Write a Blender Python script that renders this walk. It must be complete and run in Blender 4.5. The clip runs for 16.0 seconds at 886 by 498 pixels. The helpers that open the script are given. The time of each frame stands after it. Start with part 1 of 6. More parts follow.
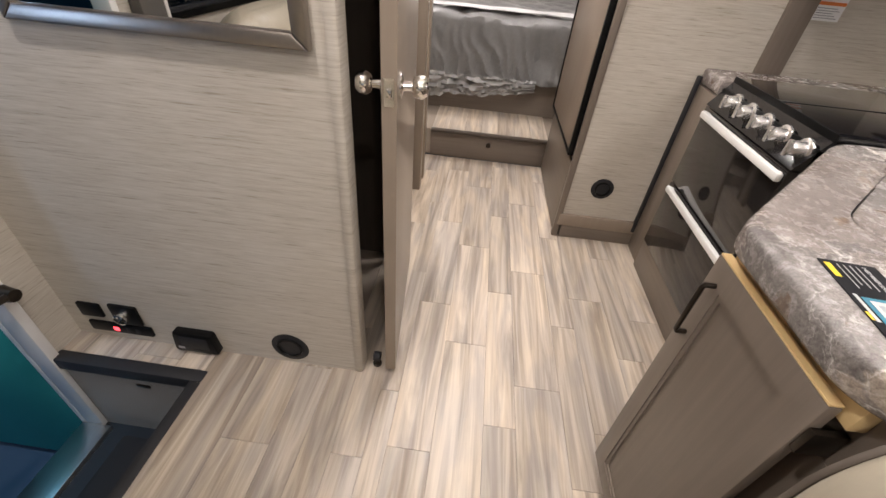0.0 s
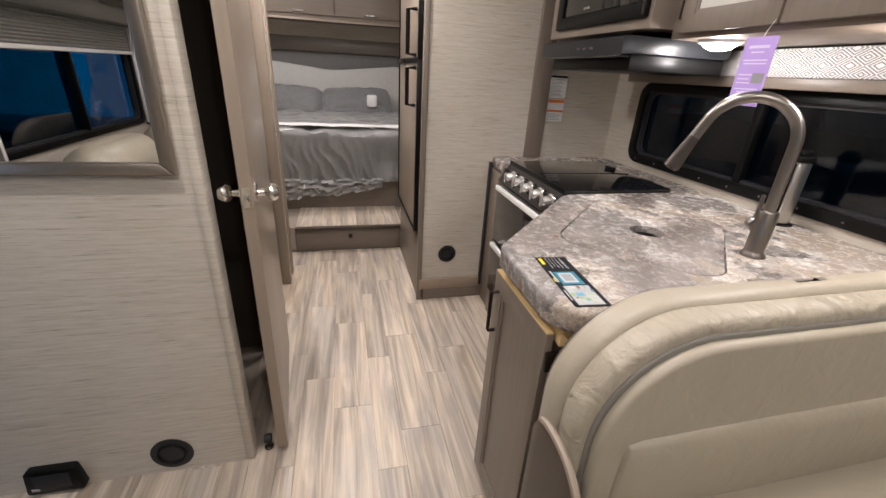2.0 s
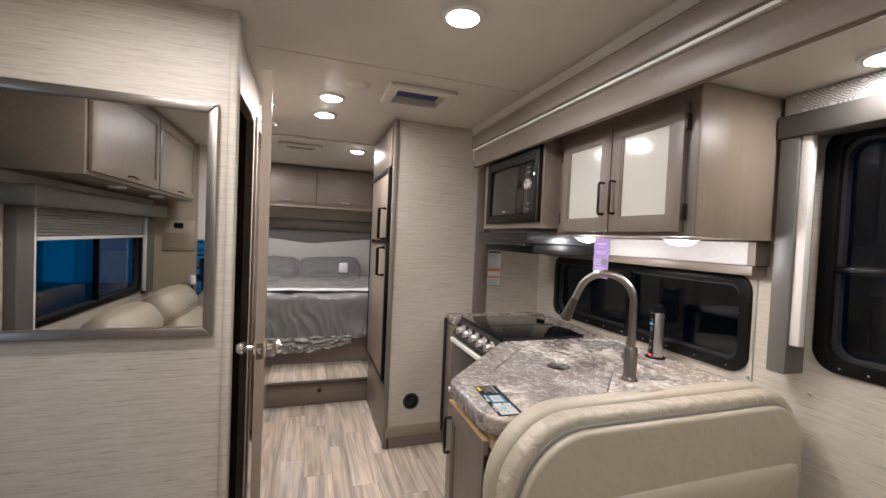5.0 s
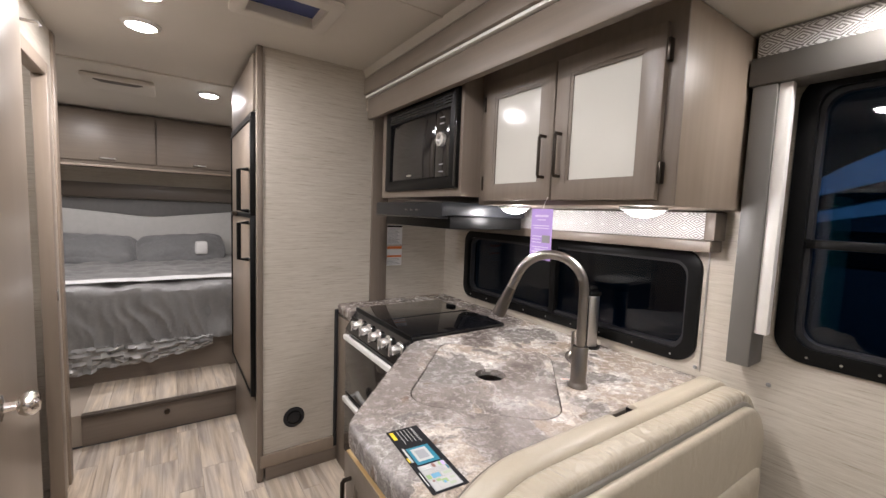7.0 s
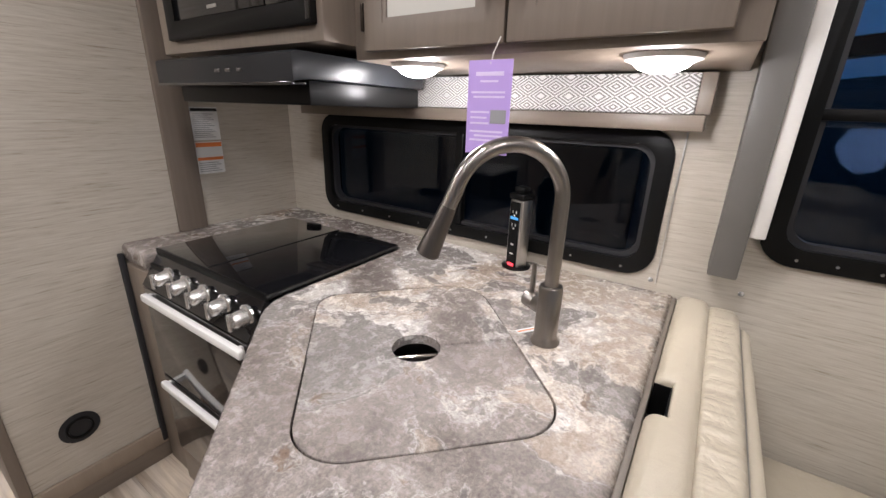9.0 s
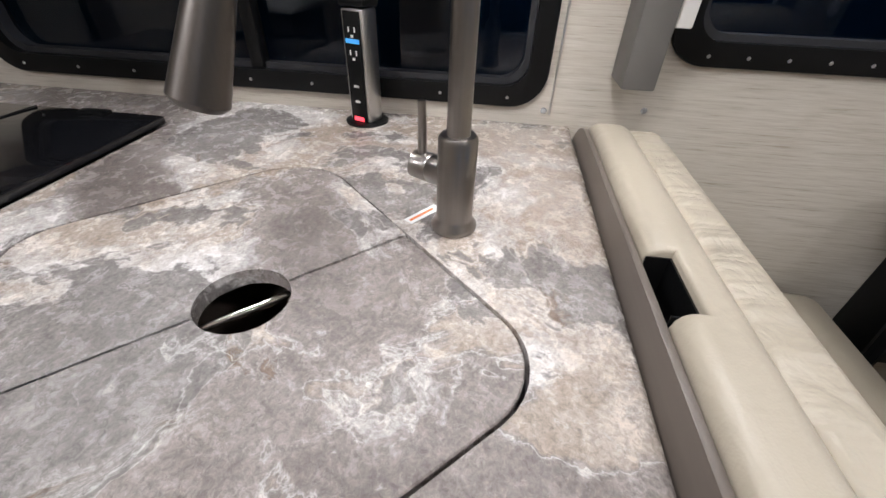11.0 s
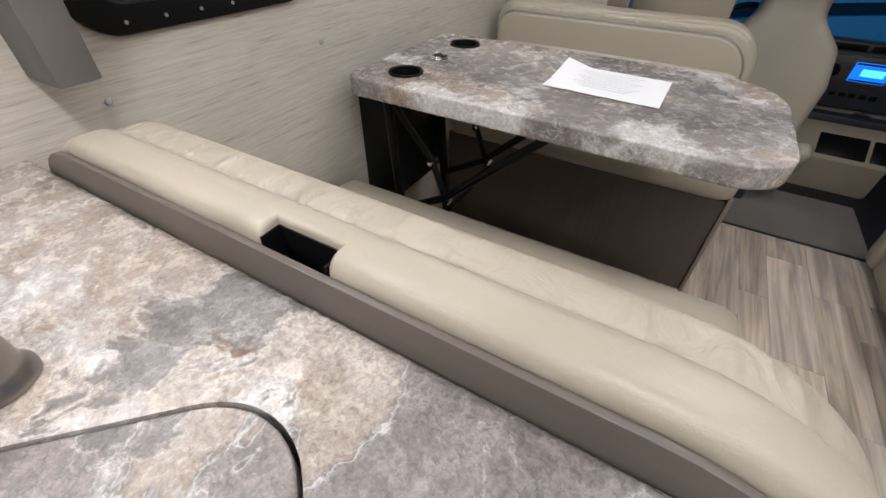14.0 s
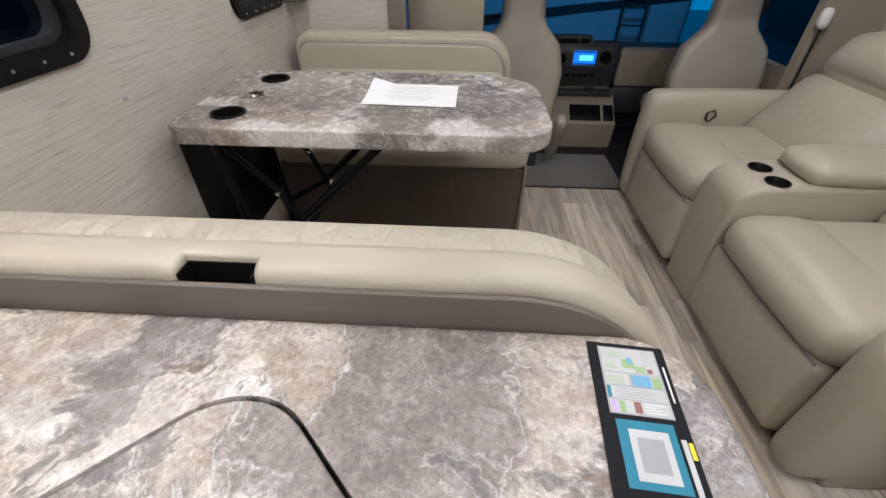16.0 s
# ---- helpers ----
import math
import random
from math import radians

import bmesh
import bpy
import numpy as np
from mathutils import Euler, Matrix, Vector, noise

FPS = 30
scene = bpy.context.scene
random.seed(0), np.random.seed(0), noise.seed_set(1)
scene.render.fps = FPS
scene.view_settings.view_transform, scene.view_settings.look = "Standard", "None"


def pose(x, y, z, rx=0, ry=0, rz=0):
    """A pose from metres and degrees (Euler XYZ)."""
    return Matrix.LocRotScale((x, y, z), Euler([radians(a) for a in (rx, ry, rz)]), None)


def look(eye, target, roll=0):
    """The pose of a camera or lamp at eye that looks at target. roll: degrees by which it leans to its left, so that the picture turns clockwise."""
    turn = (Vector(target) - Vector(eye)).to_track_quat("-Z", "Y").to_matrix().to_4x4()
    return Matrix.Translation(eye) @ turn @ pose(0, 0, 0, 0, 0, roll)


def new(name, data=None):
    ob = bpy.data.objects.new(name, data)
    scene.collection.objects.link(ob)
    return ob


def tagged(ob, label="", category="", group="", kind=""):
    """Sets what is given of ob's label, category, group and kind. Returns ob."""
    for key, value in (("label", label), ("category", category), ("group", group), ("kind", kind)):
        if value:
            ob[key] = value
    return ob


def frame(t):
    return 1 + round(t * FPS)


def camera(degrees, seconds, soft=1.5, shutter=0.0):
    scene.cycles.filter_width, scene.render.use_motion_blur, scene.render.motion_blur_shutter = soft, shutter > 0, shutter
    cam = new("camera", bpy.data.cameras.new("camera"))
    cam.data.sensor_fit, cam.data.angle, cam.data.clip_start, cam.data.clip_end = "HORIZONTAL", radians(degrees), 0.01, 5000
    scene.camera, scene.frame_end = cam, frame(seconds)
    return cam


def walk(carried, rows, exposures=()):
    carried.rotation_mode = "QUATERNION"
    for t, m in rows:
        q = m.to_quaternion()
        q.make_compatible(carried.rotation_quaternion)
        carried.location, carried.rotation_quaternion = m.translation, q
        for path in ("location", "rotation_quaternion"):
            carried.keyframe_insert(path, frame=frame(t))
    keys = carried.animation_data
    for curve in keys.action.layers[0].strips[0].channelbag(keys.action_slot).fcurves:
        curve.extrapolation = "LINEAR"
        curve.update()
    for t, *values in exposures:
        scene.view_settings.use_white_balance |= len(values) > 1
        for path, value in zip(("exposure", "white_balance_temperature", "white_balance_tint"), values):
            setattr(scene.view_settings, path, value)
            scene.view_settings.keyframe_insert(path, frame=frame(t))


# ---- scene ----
cam = camera(95.2, 16.0)
PATH = [
    (0, (0.063, -0.104, 1.256), (-0.024, 1.478, 0.035), 5.5),
    (0.5, (0.115, -0.127, 1.255), (0.279, 1.484, 0.082), 5.4),
    (1, (0.137, -0.219, 1.267), (0.444, 1.428, 0.176), 4.8),
    (1.5, (0.141, -0.34, 1.293), (0.538, 1.367, 0.331), 4.1),
    (2, (0.138, -0.42, 1.335), (0.594, 1.356, 0.535), 3.3),
    (2.5, (0.112, -0.52, 1.374), (0.618, 1.319, 0.771), 2.8),
    (3, (0.066, -0.665, 1.401), (0.607, 1.217, 0.993), 2.3),
    (3.5, (0.039, -0.8, 1.424), (0.6, 1.105, 1.189), 1.9),
    (4, (0.023, -0.867, 1.44), (0.597, 1.044, 1.318), 1.8),
    (4.2, (0.022, -0.88, 1.438), (0.6, 1.033, 1.354), 1.9),
    (6.3, (0.073, -0.643, 1.435), (0.979, 1.139, 1.359), 2.3),
    (6.5, (0.1, -0.558, 1.439), (1.071, 1.187, 1.337), 2.2),
    (7, (0.185, -0.383, 1.433), (1.308, 1.263, 1.26), 2.2),
    (7.5, (0.241, -0.273, 1.425), (1.516, 1.244, 1.152), 2.2),
    (8, (0.317, -0.112, 1.407), (1.721, 1.261, 1.03), 2.3),
    (8.5, (0.412, 0.063, 1.384), (1.921, 1.279, 0.891), 2.3),
    (8.7, (0.441, 0.104, 1.383), (1.981, 1.251, 0.823), 2.1),
    (10.8, (0.743, 0.341, 1.23), (2.356, 0.621, 0.081), 2.1),
    (11, (0.774, 0.342, 1.221), (2.361, 0.535, 0.02), 2.1),
    (11.5, (0.816, 0.332, 1.211), (2.352, 0.269, -0.069), 2.4),
    (12, (0.817, 0.335, 1.211), (2.289, 0.007, -0.102), 2.0),
    (12.5, (0.783, 0.359, 1.222), (2.152, -0.251, -0.103), 1.8),
    (13, (0.728, 0.397, 1.244), (1.947, -0.488, -0.072), 1.4),
    (13.5, (0.741, 0.387, 1.244), (1.742, -0.741, -0.069), 1.3),
    (14, (0.817, 0.358, 1.23), (1.564, -0.962, -0.074), 0.9),
    (14.5, (0.805, 0.359, 1.239), (1.325, -1.072, -0.058), 0.3),
    (15, (0.8, 0.4, 1.258), (1.065, -1.103, -0.035), 1.1),
    (15.5, (0.808, 0.456, 1.273), (0.946, -1.086, 0.007), 0.5),
    (16, (0.813, 0.505, 1.279), (0.898, -1.067, 0.045), 0.3),
]
walk(cam, [(t, look(eye, target, roll)) for t, eye, target, roll in PATH],
     [(0, 0.42, 6560, 13), (1, 0.34, 6510, 13), (2, 0.22, 6460, 13), (3.5, 0.12, 6400, 13), (6.3, 0.19, 6320, 13), (8.7, 0.12, 6240, 13), (10.8, 0.02, 5900, 10), (16, 0.03, 5950, 10)])

# ---------- world and light ----------
world = bpy.data.worlds.new("night_hall")
scene.world = world
world.use_nodes = True
wn = world.node_tree.nodes["Background"]
wn.inputs[0].default_value = (0.05, 0.24, 0.42, 1)
wn.inputs[1].default_value = 0.03
WARM = (1.0, 0.95, 0.935)


def lamp(name, x, y, z, watts, r=0.045, color=WARM, round_=False):
    if round_:
        d = bpy.data.lights.new(name, "POINT")
        d.shadow_soft_size, d.energy, d.color = r, 0.72 * watts, color
        ob = new(name, d)
        ob.location = (x, y, z)
        return ob
    d = bpy.data.lights.new(name, "AREA")
    d.shape, d.size, d.energy, d.color = "DISK", 2 * r, 0.72 * watts, color
    ob = new(name, d)
    ob.location = (x, y, z)
    return ob


# blue hall light outside the entry door
hall = bpy.data.lights.new("hall_light", "AREA")
hall.shape, hall.size, hall.energy, hall.color = "DISK", 0.8, 60, (0.2, 0.6, 1.0)
hall_ob = new("hall_light", hall)
hall_ob.location = (-1.95, 0.1, 5.2)
far_light = bpy.data.lights.new("hall_light", "AREA")
far_light.shape, far_light.size, far_light.energy, far_light.color = "DISK", 0.8, 90, (0.2, 0.55, 1.0)
hall_far = new("hall_light", far_light)
hall_far.matrix_world = look((2.6, -1.2, 3.6), (4.4, 0.0, 1.7))
front_light = bpy.data.lights.new("hall_light", "AREA")
front_light.shape, front_light.size, front_light.energy, front_light.color = "DISK", 0.8, 105, (0.07, 0.48, 1.0)
hall_front = new("hall_light", front_light)
hall_front.matrix_world = look((-0.6, -5.6, 4.6), (-0.6, -8.6, 0.8))
side_light = bpy.data.lights.new("hall_light", "AREA")
side_light.shape, side_light.size, side_light.energy, side_light.color = "DISK", 0.5, 9, (0.45, 0.65, 1.0)
hall_side = new("hall_light", side_light)
hall_side.matrix_world = look((-3.1, -1.1, 1.1), (-0.8, 0.7, 0.5))


# ---------- materials ----------
def nodes_of(name):
    m = bpy.data.materials.new(name)
    m.use_nodes = True
    nt = m.node_tree
    return m, nt, nt.nodes["Principled BSDF"]


def add(nt, kind, **inputs):
    n = nt.nodes.new(kind)
    for k, v in inputs.items():
        n.inputs[k.replace("_", " ")].default_value = v
    return n


def ramp(nt, fac, stops):
    r = nt.nodes.new("ShaderNodeValToRGB")
    while len(r.color_ramp.elements) < len(stops):
        r.color_ramp.elements.new(0.5)
    for e, (p, c) in zip(r.color_ramp.elements, stops):
        e.position, e.color = p, (*c, 1)
    nt.links.new(fac, r.inputs[0])
    return r.outputs[0]


def mapped(nt, scale, source="Object", rot=(0, 0, 0)):
    c = nt.nodes.new("ShaderNodeTexCoord")
    mp = add(nt, "ShaderNodeMapping", Scale=scale, Rotation=rot)
    nt.links.new(c.outputs[source], mp.inputs[0])
    return mp.outputs[0]


def noise_tex(nt, vec, scale, detail=4, rough=0.55, distort=0.0):
    n = add(nt, "ShaderNodeTexNoise", Scale=scale, Detail=detail, Roughness=rough, Distortion=distort)
    nt.links.new(vec, n.inputs["Vector"])
    return n.outputs[0]


def mix(nt, fac, a, b, mode="MIX"):
    m = nt.nodes.new("ShaderNodeMix")
    m.data_type, m.blend_type = "RGBA", mode
    for s, v in ((0, fac), (6, a), (7, b)):
        if isinstance(v, bpy.types.NodeSocket):
            nt.links.new(v, m.inputs[s])
        else:
            m.inputs[s].default_value = v if s == 0 else (*v, 1)
    return m.outputs[2]


def bump(nt, bsdf, height, strength, dist=0.001):
    b = add(nt, "ShaderNodeBump", Strength=strength, Distance=dist)
    nt.links.new(height, b.inputs["Height"])
    nt.links.new(b.outputs[0], bsdf.inputs["Normal"])


def plain(name, color, rough=0.5, metal=0.0, grain=60.0, vary=0.12, rel=0.15, emit=None, power=0.0, coat=0.0, spec=0.5):
    """A near-plain surface with slight blotches and fine grain."""
    m, nt, b = nodes_of(name)
    v = mapped(nt, (1, 1, 1))
    n1, n2 = noise_tex(nt, v, 5.0), noise_tex(nt, v, grain, 3)
    dark = tuple(c * (1 - vary) for c in color)
    light = tuple(min(1, c * (1 + vary)) for c in color)
    nt.links.new(mix(nt, n1, dark, light), b.inputs["Base Color"])
    b.inputs["Roughness"].default_value, b.inputs["Metallic"].default_value = rough, metal
    b.inputs["Coat Weight"].default_value, b.inputs["Specular IOR Level"].default_value = coat, spec
    if rel:
        bump(nt, b, n2, rel)
    if emit:
        b.inputs["Emission Color"].default_value, b.inputs["Emission Strength"].default_value = (*emit, 1), power
    return m


def wallpaper():
    m, nt, b = nodes_of("woven_wallpaper")
    co = nt.nodes.new("ShaderNodeTexCoord")
    sep = nt.nodes.new("ShaderNodeSeparateXYZ")
    nt.links.new(co.outputs["Object"], sep.inputs[0])
    s = nt.nodes.new("ShaderNodeMath")
    nt.links.new(sep.outputs[0], s.inputs[0]), nt.links.new(sep.outputs[1], s.inputs[1])
    com = nt.nodes.new("ShaderNodeCombineXYZ")
    nt.links.new(s.outputs[0], com.inputs[0]), nt.links.new(sep.outputs[2], com.inputs[2])
    mp = add(nt, "ShaderNodeMapping", Scale=(16, 1, 330))
    mp2 = add(nt, "ShaderNodeMapping", Scale=(5, 1, 120))
    mp3 = add(nt, "ShaderNodeMapping", Scale=(2.5, 1, 5))
    for q in (mp, mp2, mp3):
        nt.links.new(com.outputs[0], q.inputs[0])
    fine, wide = noise_tex(nt, mp.outputs[0], 1.0, 3, 0.6, 0.3), noise_tex(nt, mp2.outputs[0], 1.0, 4, 0.65, 0.4)
    blotch = noise_tex(nt, mp3.outputs[0], 1.0, 4, 0.6)
    f = mix(nt, 0.55, fine, wide)
    col = ramp(nt, f, [(0.33, (0.21, 0.170, 0.120)), (0.42, (0.425, 0.380, 0.310)), (0.52, (0.505, 0.460, 0.390)), (0.68, (0.60, 0.56, 0.49))])
    col = mix(nt, 0.25, col, ramp(nt, blotch, [(0.3, (0.40, 0.355, 0.29)), (0.7, (0.57, 0.53, 0.465))]))
    nt.links.new(col, b.inputs["Base Color"])
    b.inputs["Roughness"].default_value = 0.5
    bump(nt, b, f, 0.45, 0.0012)
    return m


def wood(name, dark, light, axis="Z", rough=0.42, scale=1.0):
    """Stained cabinet wood with fine straight grain along an axis."""
    m, nt, b = nodes_of(name)
    long = {"X": (1.2, 28, 28), "Y": (28, 1.2, 28), "Z": (28, 28, 1.2)}[axis]
    v = mapped(nt, tuple(q * scale for q in long))
    fine = noise_tex(nt, v, 2.2, 5, 0.62, 0.3)
    broad = noise_tex(nt, mapped(nt, (2, 2, 2)), 1.6, 3)
    base = mix(nt, fine, dark, light)
    nt.links.new(mix(nt, 0.22, base, ramp(nt, broad, [(0.3, dark), (0.7, light)])), b.inputs["Base Color"])
    b.inputs["Roughness"].default_value = rough
    bump(nt, b, fine, 0.12)
    return m


def plank_material():
    m, nt, b = nodes_of("grey_oak_plank")
    info = nt.nodes.new("ShaderNodeObjectInfo")
    co = nt.nodes.new("ShaderNodeTexCoord")
    sh = nt.nodes.new("ShaderNodeVectorMath")
    sh.operation = "MULTIPLY_ADD"
    com = nt.nodes.new("ShaderNodeCombineXYZ")
    for i in range(3):
        nt.links.new(info.outputs["Random"], com.inputs[i])
    nt.links.new(com.outputs[0], sh.inputs[0])
    sh.inputs[1].default_value = (37, 53, 11)
    nt.links.new(co.outputs["Object"], sh.inputs[2])

    def stretched(sc):
        q = add(nt, "ShaderNodeMapping", Scale=sc)
        nt.links.new(sh.outputs[0], q.inputs[0])
        return q.outputs[0]
    streak = noise_tex(nt, stretched((24, 1.3, 1)), 1.0, 6, 0.58, 0.9)
    fine = noise_tex(nt, stretched((180, 4, 1)), 1.0, 3, 0.6)
    knot = noise_tex(nt, stretched((9, 2.2, 1)), 1.0, 2, 0.5, 1.2)
    col = ramp(nt, streak, [(0.28, (0.27, 0.220, 0.172)), (0.41, (0.40, 0.335, 0.265)), (0.50, (0.52, 0.445, 0.355)), (0.64, (0.66, 0.58, 0.48))])
    grey = ramp(nt, streak, [(0.28, (0.24, 0.208, 0.182)), (0.45, (0.36, 0.320, 0.285)), (0.66, (0.55, 0.50, 0.445))])
    f = ramp(nt, knot, [(0.40, (0, 0, 0)), (0.62, (0.85, 0.85, 0.85))])
    col = mix(nt, f, col, grey)
    tone = ramp(nt, info.outputs["Random"], [(0.0, (0.80, 0.78, 0.76)), (0.5, (1, 1, 1)), (1.0, (1.12, 1.08, 1.02))])
    col = mix(nt, 1.0, col, tone, "MULTIPLY")
    col = mix(nt, 0.12, col, ramp(nt, fine, [(0.35, (0.25, 0.2, 0.16)), (0.65, (0.75, 0.68, 0.58))]), "OVERLAY")
    nt.links.new(col, b.inputs["Base Color"])
    b.inputs["Roughness"].default_value = 0.38
    bump(nt, b, fine, 0.12)
    return m


def stone_top():
    """Laminate with clouded grey, tan and white stone figure and pale crusted veins."""
    m, nt, b = nodes_of("slate_figure_laminate")
    v = mapped(nt, (1, 1, 1))
    warp = nt.nodes.new("ShaderNodeVectorMath")
    warp.operation = "MULTIPLY_ADD"
    nz = add(nt, "ShaderNodeTexNoise", Scale=2.6, Detail=5, Roughness=0.55)
    nt.links.new(v, nz.inputs["Vector"])
    nt.links.new(nz.outputs["Color"], warp.inputs[0])
    warp.inputs[1].default_value = (0.30, 0.30, 0.30)
    nt.links.new(v, warp.inputs[2])
    w = warp.outputs[0]

    def grey(v0, v1, a, c):
        return ramp(nt, v0, [(a, (0, 0, 0)), (c, (v1, v1, v1))])
    cloud = noise_tex(nt, w, 4.2, 10, 0.62, 0.2)
    mid = noise_tex(nt, v, 34, 8, 0.72, 0.4)
    fine = noise_tex(nt, v, 150, 5, 0.75, 0.5)
    patch = noise_tex(nt, w, 2.3, 10, 0.58, 0.2)
    dark = noise_tex(nt, w, 3.7, 11, 0.60, 0.2)
    pale = noise_tex(nt, w, 3.1, 9, 0.66, 0.3)
    rust = noise_tex(nt, w, 8.5, 10, 0.68, 0.6)
    col = ramp(nt, cloud, [(0.30, (0.140, 0.120, 0.108)), (0.45, (0.215, 0.187, 0.170)), (0.56, (0.285, 0.252, 0.232)), (0.72, (0.430, 0.394, 0.367))])
    tan = ramp(nt, cloud, [(0.32, (0.270, 0.214, 0.166)), (0.5, (0.380, 0.322, 0.266)), (0.66, (0.500, 0.446, 0.392))])
    col = mix(nt, grey(patch, 0.9, 0.508, 0.522), col, tan)
    col = mix(nt, grey(pale, 0.85, 0.535, 0.60), col, (0.60, 0.575, 0.55))
    slate = ramp(nt, cloud, [(0.3, (0.105, 0.094, 0.088)), (0.5, (0.170, 0.155, 0.146)), (0.68, (0.26, 0.240, 0.226))])
    col = mix(nt, grey(dark, 0.9, 0.553, 0.566), col, slate)
    col = mix(nt, grey(rust, 0.75, 0.615, 0.65), col, (0.17, 0.115, 0.075))
    for src, lo, wd, amt in ((patch, 0.505, 0.007, 0.75), (dark, 0.550, 0.006, 0.7), (cloud, 0.50, 0.004, 0.12), (rust, 0.60, 0.02, 0.40)):
        line = ramp(nt, src, [(lo - wd, (0, 0, 0)), (lo, (amt, amt, amt)), (lo + wd * 0.4, (0, 0, 0))])
        col = mix(nt, line, col, (0.60, 0.575, 0.54))
    col = mix(nt, 0.52, col, ramp(nt, mid, [(0.30, (0.30, 0.28, 0.27)), (0.5, (0.5, 0.5, 0.5)), (0.70, (0.72, 0.71, 0.70))]), "OVERLAY")
    col = mix(nt, 0.66, col, ramp(nt, fine, [(0.30, (0.18, 0.17, 0.165)), (0.5, (0.5, 0.5, 0.5)), (0.70, (0.84, 0.83, 0.82))]), "OVERLAY")
    nt.links.new(col, b.inputs["Base Color"])
    ro = ramp(nt, mid, [(0.3, (0.13, 0.13, 0.13)), (0.7, (0.36, 0.36, 0.36))])
    nt.links.new(ro, b.inputs["Roughness"])
    bump(nt, b, mix(nt, 0.5, fine, mid), 0.85, 0.0028)
    return m


def leather(name, color, folds=None):
    m, nt, b = nodes_of(name)
    v = mapped(nt, (1, 1, 1))
    vo = add(nt, "ShaderNodeTexVoronoi", Scale=420)
    nt.links.new(v, vo.inputs["Vector"])
    soft = noise_tex(nt, v, 4.5, 3, 0.5, 0.4)
    wr = noise_tex(nt, v, 17, 3, 0.5, 1.0)
    crease = noise_tex(nt, mapped(nt, (5, 9, 3.5), "Object", (0.3, 0.5, 0.4)), 1.6, 4, 0.45, 1.6)
    if folds:
        crease = noise_tex(nt, mapped(nt, folds), 1.0, 2, 0.4, 0.2)
    wr = mix(nt, 0.55, wr, crease)
    nt.links.new(mix(nt, soft, tuple(c * 0.93 for c in color), tuple(min(1, c * 1.06) for c in color)), b.inputs["Base Color"])
    b.inputs["Roughness"].default_value = 0.40
    b1 = add(nt, "ShaderNodeBump", Strength=0.18, Distance=0.0006)
    nt.links.new(vo.outputs["Distance"], b1.inputs["Height"])
    b2 = add(nt, "ShaderNodeBump", Strength=1.0 if folds else 0.42, Distance=0.020 if folds else 0.011)
    nt.links.new(wr, b2.inputs["Height"])
    nt.links.new(b1.outputs[0], b2.inputs["Normal"])
    nt.links.new(b2.outputs[0], b.inputs["Normal"])
    return m


def brushed(name, color, rough=0.3, scale=(300, 300, 4)):
    m, nt, b = nodes_of(name)
    n = noise_tex(nt, mapped(nt, scale), 1.0, 3)
    nt.links.new(mix(nt, n, tuple(c * 0.85 for c in color), color), b.inputs["Base Color"])
    b.inputs["Metallic"].default_value, b.inputs["Roughness"].default_value = 1.0, rough
    bump(nt, b, n, 0.08)
    return m


def fabric(name, a, c, scale=26, crumple=0.6, rough=0.75):
    m, nt, b = nodes_of(name)
    v = mapped(nt, (1, 1, 1))
    n = noise_tex(nt, v, scale, 4, 0.55, 0.8)
    weave = noise_tex(nt, v, 500, 2)
    nt.links.new(mix(nt, n, a, c), b.inputs["Base Color"])
    b.inputs["Roughness"].default_value = rough
    b.inputs["Sheen Weight"].default_value = 0.3
    bump(nt, b, mix(nt, 0.2, n, weave), crumple, 0.01)
    return m


def glassy(name, color, rough=0.02, ior=1.45):
    m, nt, b = nodes_of(name)
    b.inputs["Base Color"].default_value = (*color, 1)
    b.inputs["Transmission Weight"].default_value, b.inputs["Roughness"].default_value, b.inputs["IOR"].default_value = 1.0, rough, ior
    return m


def cloudy(name, color, rough, clear):
    m = glassy(name, color, rough, 1.45)
    m.node_tree.nodes["Principled BSDF"].inputs["Transmission Weight"].default_value = clear
    return m


def geometric_print():
    """White line figure of nested lozenges on taupe cloth."""
    m, nt, b = nodes_of("lozenge_print_cloth")
    co = nt.nodes.new("ShaderNodeTexCoord")
    sep = nt.nodes.new("ShaderNodeSeparateXYZ")
    nt.links.new(co.outputs["Object"], sep.inputs[0])

    def math_(op, a, c=None):
        n = nt.nodes.new("ShaderNodeMath")
        n.operation = op
        for i, q in enumerate((a, c)):
            if isinstance(q, bpy.types.NodeSocket):
                nt.links.new(q, n.inputs[i])
            elif q is not None:
                n.inputs[i].default_value = q
        return n.outputs[0]
    u = math_("ABSOLUTE", math_("SUBTRACT", math_("FRACT", math_("MULTIPLY", math_("ADD", sep.outputs[0], sep.outputs[1]), 13.0)), 0.5))
    w = math_("ABSOLUTE", math_("SUBTRACT", math_("FRACT", math_("MULTIPLY", sep.outputs[2], 21.0)), 0.5))
    d = math_("ADD", u, w)
    line = math_("GREATER_THAN", math_("FRACT", math_("MULTIPLY", d, 6.0)), 0.5)
    core = math_("LESS_THAN", d, 0.14)
    f = math_("MAXIMUM", line, core)
    nt.links.new(mix(nt, f, (0.27, 0.255, 0.24), (0.78, 0.77, 0.75)), b.inputs["Base Color"])
    b.inputs["Roughness"].default_value = 0.6
    bump(nt, b, noise_tex(nt, mapped(nt, (1, 1, 1)), 300, 2), 0.2)
    return m


